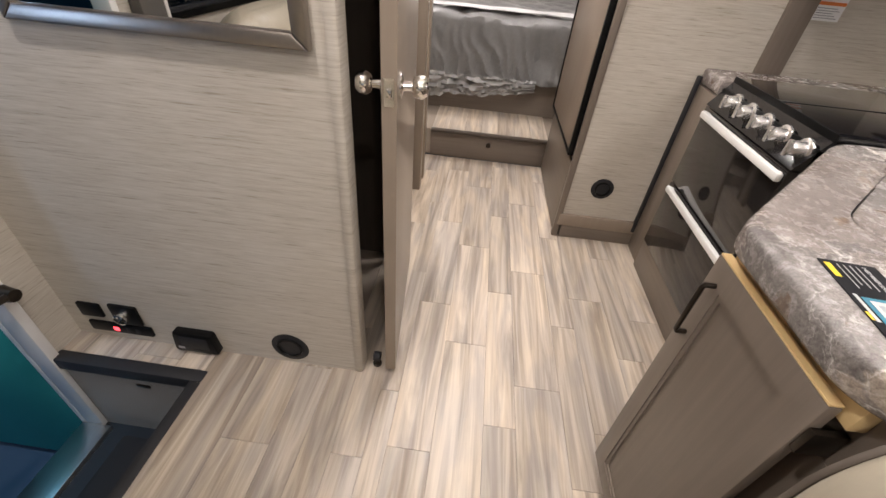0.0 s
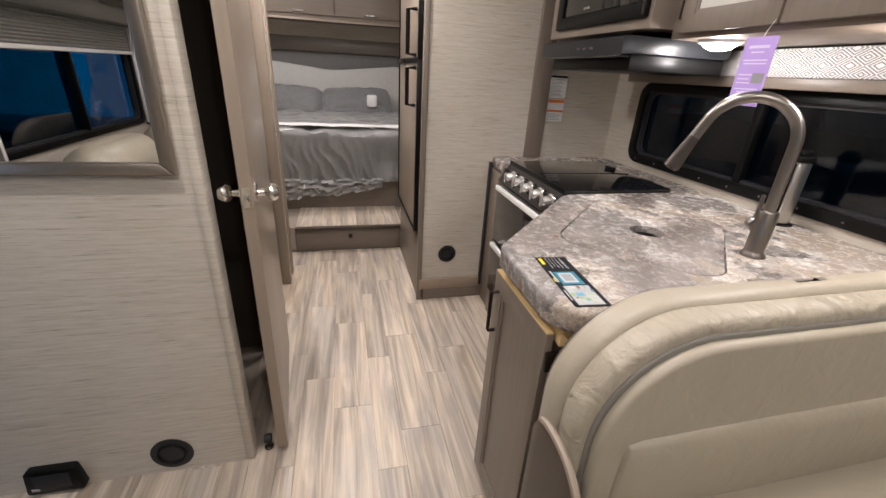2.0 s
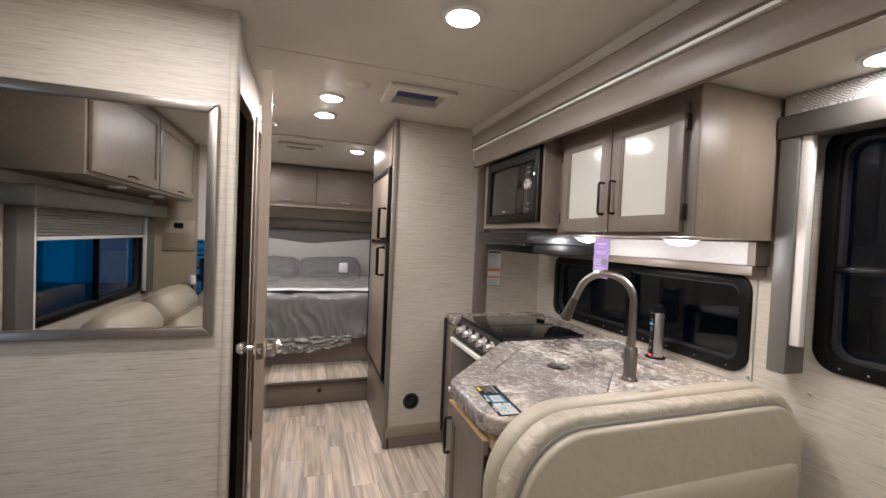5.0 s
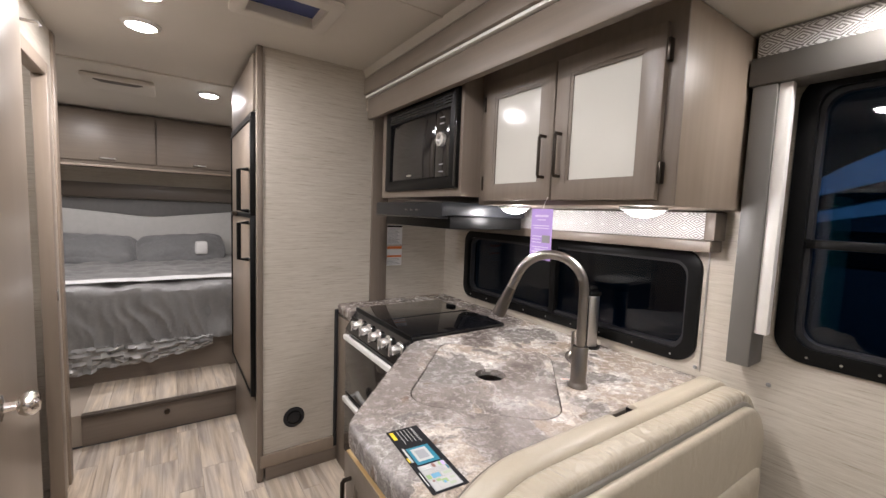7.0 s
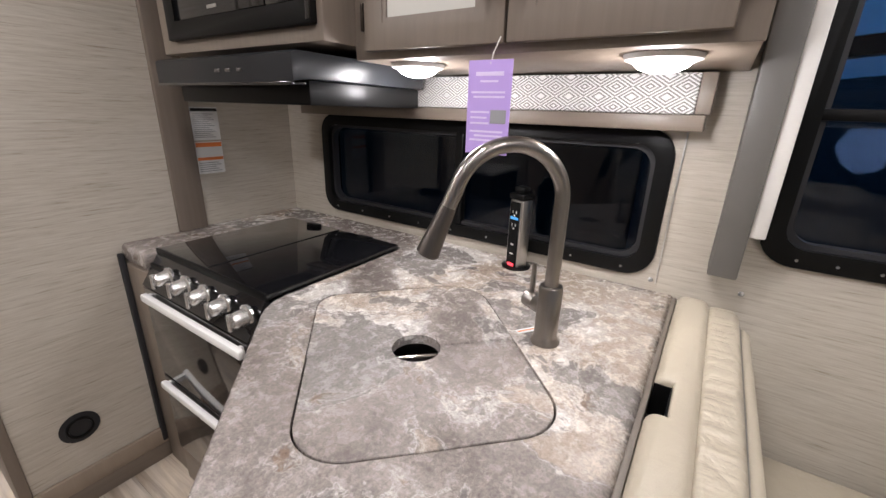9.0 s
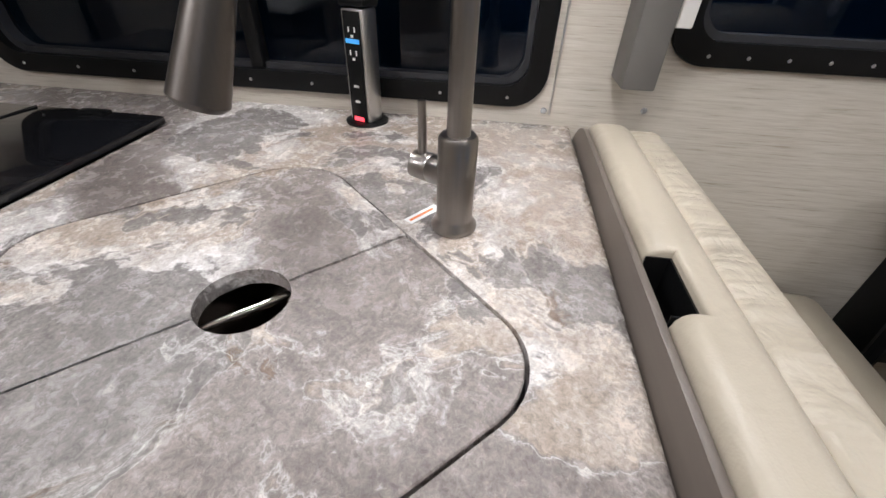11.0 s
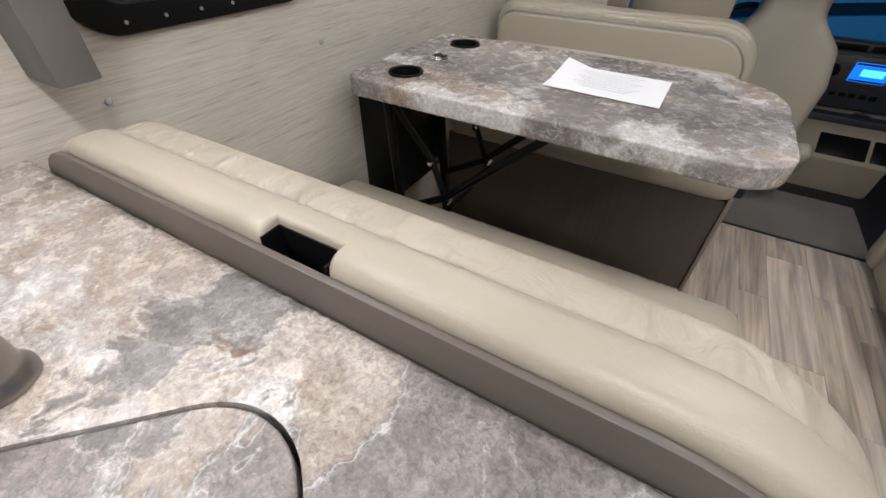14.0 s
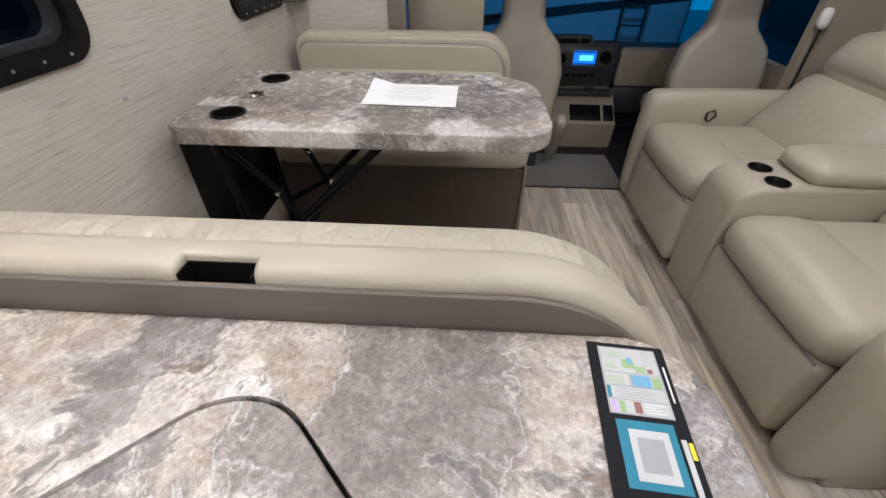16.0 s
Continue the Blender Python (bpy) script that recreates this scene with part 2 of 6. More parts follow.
M = {
    "wallpaper": wallpaper(),
    "ceiling": plain("ceiling_vinyl", (0.64, 0.60, 0.54), 0.5, grain=180, vary=0.04),
    "cab": wood("taupe_stained_wood", (0.135, 0.108, 0.084), (0.225, 0.185, 0.148), "Z"),
    "cab_y": wood("taupe_stained_wood_along", (0.135, 0.108, 0.084), (0.225, 0.185, 0.148), "Y"),
    "cab_x": wood("taupe_stained_wood_across", (0.135, 0.108, 0.084), (0.225, 0.185, 0.148), "X"),
    "board": wood("dark_taupe_board", (0.088, 0.072, 0.058), (0.145, 0.12, 0.098), "X", 0.45),
    "side": wood("pale_taupe_wood", (0.21, 0.165, 0.125), (0.33, 0.265, 0.205), "Z", 0.4, 0.5),
    "door": wood("satin_taupe_door", (0.24, 0.195, 0.15), (0.31, 0.255, 0.20), "Z", 0.28),
    "dark": wood("dark_brown_wood", (0.045, 0.034, 0.026), (0.085, 0.066, 0.05), "Z", 0.4),
    "raw": wood("raw_pale_wood", (0.62, 0.42, 0.18), (0.78, 0.58, 0.30), "Y", 0.6),
    "plank": plank_material(),
    "joint": plain("floor_bed", (0.30, 0.25, 0.20), 0.7),
    "stone": stone_top(),
    "gathered": leather("gathered_cream_vinyl", (0.385, 0.34, 0.262), (34, 5, 5)),
    "faint_ink": plain("faint_grey_print", (0.70, 0.71, 0.71), 0.6),
    "land_ink": plain("leaf_green_ink", (0.26, 0.38, 0.17), 0.5),
    "leather": leather("cream_vinyl_leather", (0.385, 0.34, 0.262)),
    "piping": leather("grey_piping_vinyl", (0.20, 0.185, 0.16)),
    "steel": brushed("brushed_nickel", (0.34, 0.315, 0.29), 0.28),
    "chrome": plain("polished_nickel", (0.80, 0.78, 0.74), 0.12, 1.0, rel=0.0, vary=0.03),
    "knob": plain("satin_knob_steel", (0.72, 0.71, 0.69), 0.26, 0.85, rel=0.0, vary=0.05),
    "dark_nickel": brushed("dark_brushed_nickel", (0.15, 0.135, 0.122), 0.34),
    "silver": brushed("silver_aluminium", (0.66, 0.65, 0.63), 0.3, (300, 4, 300)),
    "white_metal": plain("white_enamel", (0.76, 0.75, 0.72), 0.28, 0.0, rel=0.02, vary=0.04),
    "pewter": brushed("pewter_frame", (0.38, 0.34, 0.30), 0.34, (90, 90, 90)),
    "black": plain("black_plastic", (0.005, 0.005, 0.005), 0.36, grain=200, spec=0.16),
    "hood": plain("black_enamel_hood", (0.010, 0.011, 0.013), 0.33, rel=0.02, spec=0.35),
    "gloss": plain("black_glass", (0.006, 0.006, 0.007), 0.07, rel=0.0, coat=0.6),
    "oven": plain("smoked_oven_glass", (0.018, 0.016, 0.015), 0.10, rel=0.0, coat=0.5),
    "bronze": plain("dark_bronze", (0.045, 0.036, 0.028), 0.35, 0.8, rel=0.05),
    "frost": plain("frosted_white_glass", (0.55, 0.54, 0.49), 0.12, rel=0.0, vary=0.03, spec=0.35),
    "white": plain("white_plastic", (0.72, 0.70, 0.66), 0.4, vary=0.04),
    "grey": plain("dark_grey_laminate", (0.115, 0.108, 0.098), 0.45, grain=120, vary=0.1),
    "card_white": plain("card_white_print", (0.46, 0.46, 0.45), 0.5),
    "pale_ink": plain("pale_print", (0.42, 0.42, 0.41), 0.45),
    "paper": plain("white_paper", (0.80, 0.80, 0.79), 0.7, grain=90, vary=0.03),
    "ink": plain("black_ink", (0.012, 0.012, 0.014), 0.75, spec=0.12),
    "teal_ink": plain("teal_ink", (0.008, 0.16, 0.24), 0.5),
    "yellow": plain("yellow_ink", (0.80, 0.58, 0.03), 0.4),
    "green_ink": plain("pale_green_ink", (0.36, 0.42, 0.31), 0.5),
    "blue_ink": plain("light_blue_ink", (0.13, 0.32, 0.48), 0.5),
    "grey_ink": plain("grey_ink", (0.30, 0.30, 0.31), 0.5),
    "rust_ink": plain("rust_brown_ink", (0.22, 0.10, 0.08), 0.5),
    "orange": plain("orange_ink", (0.80, 0.22, 0.05), 0.5),
    "purple": plain("lilac_card", (0.47, 0.33, 0.72), 0.5, vary=0.05),
    "pale_purple": plain("pale_lilac_ink", (0.72, 0.62, 0.86), 0.5),
    "mirror": plain("mirror_silver", (0.86, 0.86, 0.85), 0.015, 1.0, rel=0.0, vary=0.0),
    "tint": glassy("smoked_window_glass", (0.13, 0.15, 0.19)),
    "clear": glassy("clear_glass", (0.92, 0.94, 0.95)),
    "quilt": fabric("grey_satin_quilt", (0.15, 0.148, 0.145), (0.22, 0.215, 0.21), 40, 0.25, 0.36),
    "pillow": fabric("grey_pillow_cloth", (0.12, 0.12, 0.122), (0.20, 0.20, 0.20)),
    "band": fabric("white_satin_band", (0.58, 0.58, 0.57), (0.74, 0.73, 0.72), 20, 0.3),
    "headboard": fabric("pale_grey_upholstery", (0.40, 0.40, 0.38), (0.50, 0.49, 0.47), 20, 0.1),
    "headwall": fabric("charcoal_upholstery", (0.09, 0.088, 0.085), (0.14, 0.135, 0.13), 20, 0.2),
    "plastic_wrap": cloudy("clear_plastic_wrap", (0.72, 0.72, 0.71), 0.2, 0.6),
    "print": geometric_print(),
    "carpet": fabric("taupe_carpet", (0.10, 0.085, 0.068), (0.22, 0.19, 0.155), 90, 0.8),
    "rubber": plain("black_rubber", (0.014, 0.014, 0.016), 0.6, grain=300, rel=0.4),
    "bezel": plain("warm_grey_trim", (0.075, 0.068, 0.062), 0.42, grain=200),
    "dash": plain("dark_slate_dash", (0.035, 0.038, 0.045), 0.5, grain=300, rel=0.3),
    "beige_plastic": plain("beige_moulded_plastic", (0.34, 0.29, 0.215), 0.5, grain=300, rel=0.2),
    "shade": fabric("pleated_grey_shade", (0.30, 0.29, 0.27), (0.40, 0.385, 0.36), 60, 0.2),
    "hall_floor": plain("blue_grey_concrete", (0.06, 0.09, 0.13), 0.35, grain=40),
    # base colour holds the teal that hall light gives the entry door
    "teal": plain("teal_lit_door", (0.01, 0.26, 0.24), 0.8, grain=200),
    "hull": plain("white_gelcoat", (0.55, 0.60, 0.66), 0.25),
    # emission stands in for the blue light falling on the hall wall
    "blue_glow": plain("blue_hall_glow", (0.02, 0.10, 0.2), 0.8, emit=(0.0, 0.22, 0.52), power=0.75),
    "lens": plain("lit_lamp_lens", (0.9, 0.88, 0.8), 0.4, rel=0.0, emit=(1.0, 0.95, 0.88), power=55.0),
    "screen": plain("lit_blue_screen", (0.01, 0.03, 0.08), 0.15, rel=0.0, emit=(0.02, 0.22, 1.0), power=1.0),
    "screen_hi": plain("lit_cyan_bar", (0.02, 0.2, 0.3), 0.15, rel=0.0, emit=(0.12, 0.6, 1.0), power=1.6),
    "vent_lid": plain("navy_vent_lid", (0.05, 0.07, 0.20), 0.12, rel=0.0),
    "red_led": plain("lit_red_led", (0.3, 0.02, 0.02), 0.3, rel=0.0, emit=(1.0, 0.06, 0.08), power=2.5),
    "blue_led": plain("lit_blue_port", (0.05, 0.2, 0.4), 0.3, rel=0.0, emit=(0.1, 0.45, 1.0), power=0.5),
}

# ---------- shapes ----------
ORIGIN = {}


def thing(name, at=(0, 0, 0), label="", category="", group="", kind=""):
    ob = new(name)
    ob.empty_display_size = 0.05
    ob.location = at
    ORIGIN[ob] = Vector(at)
    return tagged(ob, label, category, group, kind)


def mesh_of(name, bm, material, at, smooth=40.0):
    bmesh.ops.translate(bm, verts=bm.verts, vec=-Vector(at))
    bmesh.ops.recalc_face_normals(bm, faces=bm.faces)
    me = bpy.data.meshes.new(name)
    lim = radians(smooth)
    for f in bm.faces:
        f.smooth = True
    for e in bm.edges:
        e.smooth = len(e.link_faces) == 2 and e.calc_face_angle(0) < lim
    bm.to_mesh(me)
    bm.free()
    me.materials.append(M[material])
    return me


def part(name, bm, material, parent, label=""):
    me = mesh_of(name, bm, material, ORIGIN[parent])
    ob = new(name, me)
    ob.parent = parent
    ORIGIN[ob] = ORIGIN[parent]
    return tagged(ob, label)


def solo(name, bm, material, label="", category="", group="", kind="", at=None):
    """A thing that is one mesh; its origin lies at its base unless given."""
    if at is None:
        lo = [min(v.co[i] for v in bm.verts) for i in range(3)]
        hi = [max(v.co[i] for v in bm.verts) for i in range(3)]
        at = ((lo[0] + hi[0]) / 2, (lo[1] + hi[1]) / 2, lo[2])
    ob = new(name, mesh_of(name, bm, material, at))
    ob.location = at
    ORIGIN[ob] = Vector(at)
    return tagged(ob, label, category, group, kind)


def structure(name, bm, material, label=""):
    return solo(name, bm, material, label, "", "", "structure", (0, 0, 0))


def box(x0, x1, y0, y1, z0, z1, bev=0.0, seg=2, bm=None):
    b = bmesh.new()
    bmesh.ops.create_cube(b, size=1)
    for v in b.verts:
        v.co = Vector(((x0 + x1) / 2 + v.co.x * (x1 - x0), (y0 + y1) / 2 + v.co.y * (y1 - y0), (z0 + z1) / 2 + v.co.z * (z1 - z0)))
    if bev:
        bmesh.ops.bevel(b, geom=b.edges[:], offset=bev, segments=seg, affect="EDGES", profile=0.5)
    return join(bm, b)


def join(bm, b):
    if bm is None:
        return b
    me = bpy.data.meshes.new("tmp")
    b.to_mesh(me)
    b.free()
    bm.from_mesh(me)
    bpy.data.meshes.remove(me)
    return bm


def rounded(pts, radii, n=6):
    """A closed outline with rounded corners."""
    out = []
    k = len(pts)
    if isinstance(radii, (int, float)):
        radii = [radii] * k
    for i in range(k):
        p, a, c, r = Vector(pts[i]), Vector(pts[i - 1]), Vector(pts[(i + 1) % k]), radii[i]
        if r <= 0:
            out.append(p)
            continue
        u, w = (a - p).normalized(), (c - p).normalized()
        ang = u.angle(w)
        t = min(r / math.tan(ang / 2), 0.49 * (a - p).length, 0.49 * (c - p).length)
        rr = t * math.tan(ang / 2)
        cen = p + (u + w).normalized() * (rr / math.sin(ang / 2))
        s, e = p + u * t - cen, p + w * t - cen
        a0, a1 = math.atan2(s.y, s.x), math.atan2(e.y, e.x)
        d = (a1 - a0 + math.pi) % (2 * math.pi) - math.pi
        out += [cen + Vector((math.cos(a0 + d * j / n), math.sin(a0 + d * j / n))) * rr for j in range(n + 1)]
    return out


def prism(outline, lo, hi, plane="xy", bev=0.0, seg=2, bm=None):
    """An outline in a plane, given depth along the third axis."""
    b = bmesh.new()
    def place(p, h):
        return {"xy": (p[0], p[1], h), "xz": (p[0], h, p[1]), "yz": (h, p[0], p[1])}[plane]
    n = len(outline)
    bot = [b.verts.new(place(p, lo)) for p in outline]
    top = [b.verts.new(place(p, hi)) for p in outline]
    b.faces.new(bot), b.faces.new(top)
    for i in range(n):
        b.faces.new((bot[i], bot[(i + 1) % n], top[(i + 1) % n], top[i]))
    bmesh.ops.recalc_face_normals(b, faces=b.faces)
    if bev:
        b.edges.ensure_lookup_table()
        rim = [e for e in b.edges if (e.verts[0] in bot) == (e.verts[1] in bot)]
        bmesh.ops.bevel(b, geom=rim, offset=bev, segments=seg, affect="EDGES", profile=0.5)
    return join(bm, b)


def rect(u0, u1, v0, v1, r=0.0, n=6):
    return rounded([(u0, v0), (u1, v0), (u1, v1), (u0, v1)], r, n)


def tube(path, r, n=12, bm=None, caps=True):
    """A round bar along a path; r is one radius or one for each point."""
    b = bmesh.new()
    pts = [Vector(p) for p in path]
    rs = r if isinstance(r, (list, tuple)) else [r] * len(pts)
    rings = []
    up = None
    for i, p in enumerate(pts):
        d = (pts[min(i + 1, len(pts) - 1)] - pts[max(i - 1, 0)]).normalized()
        if up is None:
            up = d.orthogonal().normalized()
        up = (up - d * up.dot(d)).normalized()
        side = d.cross(up)
        rings.append([b.verts.new(p + (up * math.cos(2 * math.pi * j / n) + side * math.sin(2 * math.pi * j / n)) * rs[i]) for j in range(n)])
    for a, c in zip(rings, rings[1:]):
        for j in range(n):
            b.faces.new((a[j], a[(j + 1) % n], c[(j + 1) % n], c[j]))
    if caps:
        b.faces.new(rings[0]), b.faces.new(rings[-1])
    return join(bm, b)


def turned(profile, at, axis="z", n=24, bm=None, caps=True):
    """A turned solid: (radius, height) pairs about an axis through a place."""
    b = bmesh.new()
    rings = []
    for r, h in profile:
        ring = []
        for j in range(n):
            c, s = r * math.cos(2 * math.pi * j / n), r * math.sin(2 * math.pi * j / n)
            p = {"z": (c, s, h), "x": (h, c, s), "y": (c, h, s)}[axis]
            ring.append(b.verts.new(Vector(at) + Vector(p)))
        rings.append(ring)
    for a, c in zip(rings, rings[1:]):
        for j in range(n):
            b.faces.new((a[j], a[(j + 1) % n], c[(j + 1) % n], c[j]))
    if caps:
        b.faces.new(rings[0]), b.faces.new(rings[-1])
    return join(bm, b)


def cut(bm, *cutters):
    """bm less the cutters."""
    def ob_of(b):
        me = bpy.data.meshes.new("cut")
        bmesh.ops.recalc_face_normals(b, faces=b.faces)
        b.to_mesh(me)
        b.free()
        return new("cut", me)
    a = ob_of(bm)
    tools = [ob_of(c) for c in cutters]
    for q in tools:
        md = a.modifiers.new("cut", "BOOLEAN")
        md.operation, md.solver, md.object = "DIFFERENCE", "EXACT", q
    dg = bpy.context.evaluated_depsgraph_get()
    out = bmesh.new()
    me = bpy.data.meshes.new_from_object(a.evaluated_get(dg))
    out.from_mesh(me)
    for o in (a, *tools):
        d = o.data
        bpy.data.objects.remove(o)
        bpy.data.meshes.remove(d)
    bpy.data.meshes.remove(me)
    return out


def cushion(x0, x1, y0, y1, z0, z1, r=0.04, puff=0.012, n=7):
    """A soft block: rounded edges and slightly swollen faces."""
    b = bmesh.new()
    bmesh.ops.create_cube(b, size=2)
    bmesh.ops.subdivide_edges(b, edges=b.edges[:], cuts=n, use_grid_fill=True)
    h = Vector(((x1 - x0) / 2, (y1 - y0) / 2, (z1 - z0) / 2))
    c = Vector(((x0 + x1) / 2, (y0 + y1) / 2, (z0 + z1) / 2))
    r = min(r, 0.98 * min(h))
    for v in b.verts:
        q = v.co.copy()
        # grid lines crowd towards the edges so that the rounding is smooth
        q = Vector([math.sin(t * math.pi / 2) for t in q])
        p = Vector([q[i] * h[i] for i in range(3)])
        inner = Vector([max(-h[i] + r, min(h[i] - r, p[i])) for i in range(3)])
        off = p - inner
        if off.length > 1e-9:
            p = inner + off.normalized() * r
        for i in range(3):
            j, k = (i + 1) % 3, (i + 2) % 3
            p[i] += math.copysign(puff, q[i]) * (abs(q[i]) > 0.99) * (1 - q[j] ** 2) * (1 - q[k] ** 2)
        v.co = c + p
    return b


def turn(bm, m):
    bmesh.ops.transform(bm, matrix=m, verts=bm.verts)
    return bm

# ---------- the shell ----------
XL, XR, XS, CEIL = -1.29, 1.12, 1.69, 2.20


def wall_slab(name, plane, lo, hi, u0, u1, v0, v1, holes=(), mat="wallpaper", label=""):
    bm = prism(rect(u0, u1, v0, v1), lo, hi, plane)
    if holes:
        bm = cut(bm, *[prism(h, lo - 0.05, hi + 0.05, plane) for h in holes])
    return structure(name, bm, mat, label)


K_WIN = rect(0.245, 1.572, 0.943, 1.345, 0.075, 8)
D_WIN = rect(-0.485, 0.035, 1.046, 1.86, 0.075, 8)
F_WIN = rect(-1.66, -1.17, 1.005, 1.60, 0.075, 8)
L_WIN = rect(-1.66, -0.19, 0.88, 1.50, 0.06, 8)
ENTRY = rect(0.04, 0.635, -0.42, 1.75, 0.05, 6)
wall_slab("wall_slide", "yz", XS, XS + 0.05, -1.80, 1.84, 0.0, 2.0, (K_WIN, D_WIN, F_WIN), label="beige woven wallpaper wall of the slide-out room")
wall_slab("wall_slide_rear", "xz", 1.80, 1.84, XR + 0.02, XS, 0.0, 2.0, label="beige woven wallpaper end wall beside the cooker")
wall_slab("wall_slide_front", "xz", -1.80, -1.76, 1.13, XS, 0.0, 2.0, label="beige woven wallpaper end wall behind the front bench")
wall_slab("wall_left", "yz", XL - 0.05, XL, -1.98, 4.6, -0.45, CEIL, (ENTRY, L_WIN), label="beige woven wallpaper wall with the entry door opening")
wall_slab("wall_bath", "xz", 0.748, 0.80, XL, -0.235, 0.0, CEIL, label="beige woven wallpaper partition carrying the framed mirror")
wall_slab("wall_hall", "yz", -0.285, -0.25, 0.80, 2.25, 0.0, CEIL, (rect(0.79, 1.40, -0.05, 1.98), rect(1.49, 2.10, -0.05, 1.98)), label="beige wallpaper hall partition with a bathroom doorway")
wall_slab("wall_closet", "xz", 1.43, 1.46, XL, -0.285, 0.0, CEIL - 0.002, mat="dark")
wall_slab("wall_bath_rear", "xz", 2.25, 2.29, XL, -0.25, 0.0, CEIL)
wall_slab("wall_rear", "xz", 4.55, 4.60, XL, XR, 0.0, CEIL, mat="wallpaper")
wall_slab("wall_right", "yz", XR, XR + 0.04, 1.84, 4.6, 0.0, CEIL)
wall_slab("wall_header", "yz", XR - 0.01, XR + 0.03, -1.98, 1.84, 2.0, CEIL, label="wallpapered header above the slide-out opening")
structure("ceiling", cut(box(XL, XR + 0.03, -3.6, 4.6, CEIL, CEIL + 0.05), box(0.436, 0.702, 1.200, 1.400, 2.0, 2.4)), "ceiling", "off-white ribbed vinyl ceiling")
structure("ceiling_slide", box(XR - 0.01, XS + 0.05, -1.80, 1.84, 1.985, 2.0), "ceiling", "off-white slide-out ceiling panel")
structure("ceiling_seam", box(XL, XR - 0.012, 2.62, 2.66, 2.188, 2.1995, 0.004), "ceiling", "off-white ceiling joint strip")
structure("ceiling_seam", box(-0.2, XR - 0.012, 1.00, 1.012, 2.196, 2.1995), "ceiling", "off-white ceiling joint strip")

# floor bed with the step well left open
fl = prism([(XL, -1.80), (XS, -1.80), (XS, 2.62), (XL, 2.62), (XL, 0.645), (-0.765, 0.645), (-0.765, 0.0), (XL, 0.0)], -0.05, -0.004)
floor = structure("floor", fl, "joint", "grey-tan oak plank vinyl floor")
structure("floor_bedroom", box(XL, XR, 2.64, 4.55, 0.0, 0.186), "joint")

# step up to the bed
step = thing("bed_step", (0.14, 2.63, 0), "taupe wooden step with dark nosing below the bed", "step", kind="structure")
part("riser", box(-0.249, 0.56, 2.625, 2.64, 0.0, 0.175, 0.002), "cab_x", step)
part("nosing", box(-0.249, 0.56, 2.605, 2.645, 0.176, 0.196, 0.004), "dark", step, "dark metal nosing strip")
part("latch", turned([(0.0, -0.012), (0.016, -0.012), (0.018, -0.004), (0.018, 0.0)], (0.16, 2.626, 0.115), "y"), "bronze", step, "oval dark finger pull")
for i in range(7):
    part("plank", box(-0.246 + i * 0.116, -0.246 + (i + 1) * 0.116 - 0.002, 2.647, 3.12, 0.187, 0.194, 0.001, 1), "plank", step)

# entry step well
well = thing("entry_steps", (-1.03, 0.2, -0.45), "sunken entry step well, black treads and taupe carpet lining", "steps", kind="structure")
part("well_floor", box(XL, -0.765, 0.0, 0.645, -0.45, -0.42), "rubber", well)
part("rear_lining", box(XL, -0.765, 0.627, 0.645, -0.42, -0.05), "carpet", well, "taupe carpet lining")
part("side_lining", box(-0.785, -0.766, 0.0, 0.625, -0.42, -0.05), "rubber", well)
part("front_lining", box(XL, -0.785, 0.0, 0.015, -0.42, -0.05), "rubber", well)
part("tread", box(-1.02, -0.786, 0.016, 0.50, -0.42, -0.20, 0.012), "rubber", well, "black ribbed rubber tread")
part("edge_trim", box(XL, -0.752, 0.615, 0.66, -0.048, 0.004, 0.004), "rubber", well, "black edge trim")
part("edge_trim", box(-0.79, -0.752, 0.0, 0.614, -0.048, 0.004, 0.004), "rubber", well, "black edge trim")
part("catch", box(-1.02, -0.97, 0.619, 0.625, -0.10, -0.085, 0.002), "bronze", well)
sill = thing("door_frame", (XL, 0.2, -0.42), "white aluminium entry door frame", "door frame", kind="structure")
part("jamb", box(XL - 0.06, XL + 0.012, 0.608, 0.642, -0.42, 1.76, 0.004), "white_metal", sill)
part("jamb", box(XL - 0.06, XL + 0.012, 0.022, 0.056, -0.42, 1.76, 0.004), "white_metal", sill)
part("threshold", box(XL - 0.07, XL + 0.05, 0.057, 0.606, -0.43, -0.40, 0.004), "silver", sill, "bare aluminium threshold")
part("head", box(XL - 0.06, XL + 0.012, 0.057, 0.606, 1.73, 1.76, 0.004), "white_metal", sill)

grab = thing("grab_handle", (-1.26, 0.62, 0.3), "dark bronze grab handle beside the entry door", "handle")
part("bar", tube([(-1.235, 0.60, 0.325), (-1.228, 0.45, 0.36), (-1.228, 0.2, 0.44)], 0.012), "bronze", grab)
part("mount", turned([(0.0, 0.06), (0.02, 0.058), (0.024, 0.03), (0.03, 0.0)], (-1.29, 0.62, 0.315), "x"), "bronze", grab)

# outside the door and the windscreen
structure("ground", box(-30, 30, -40, 30, -0.90, -0.80), "hall_floor", "dark blue-grey hall floor")
ed = thing("entry_door", (-1.7, 0.63, -0.4), "entry door swung open outward, the hall's teal light put into its colour", "door")
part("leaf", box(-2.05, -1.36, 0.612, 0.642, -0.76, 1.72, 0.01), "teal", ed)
part("edge", box(-1.372, -1.352, 0.608, 0.646, -0.76, 1.72, 0.004), "white_metal", ed, "white edge profile")
# added black sheet, stands in for the unlit hall behind the sofa window
structure("backdrop_side", box(-7.1, -7.0, -12, 12, -0.8, 7.0), "rubber", "near-black backdrop added to keep the sofa window dark")
# added backdrop that glows by itself in place of hall lighting
structure("backdrop", box(-9, 9, -16.1, -16.0, -0.8, 7.0), "blue_glow", "glowing blue backdrop standing in for the lit show hall")


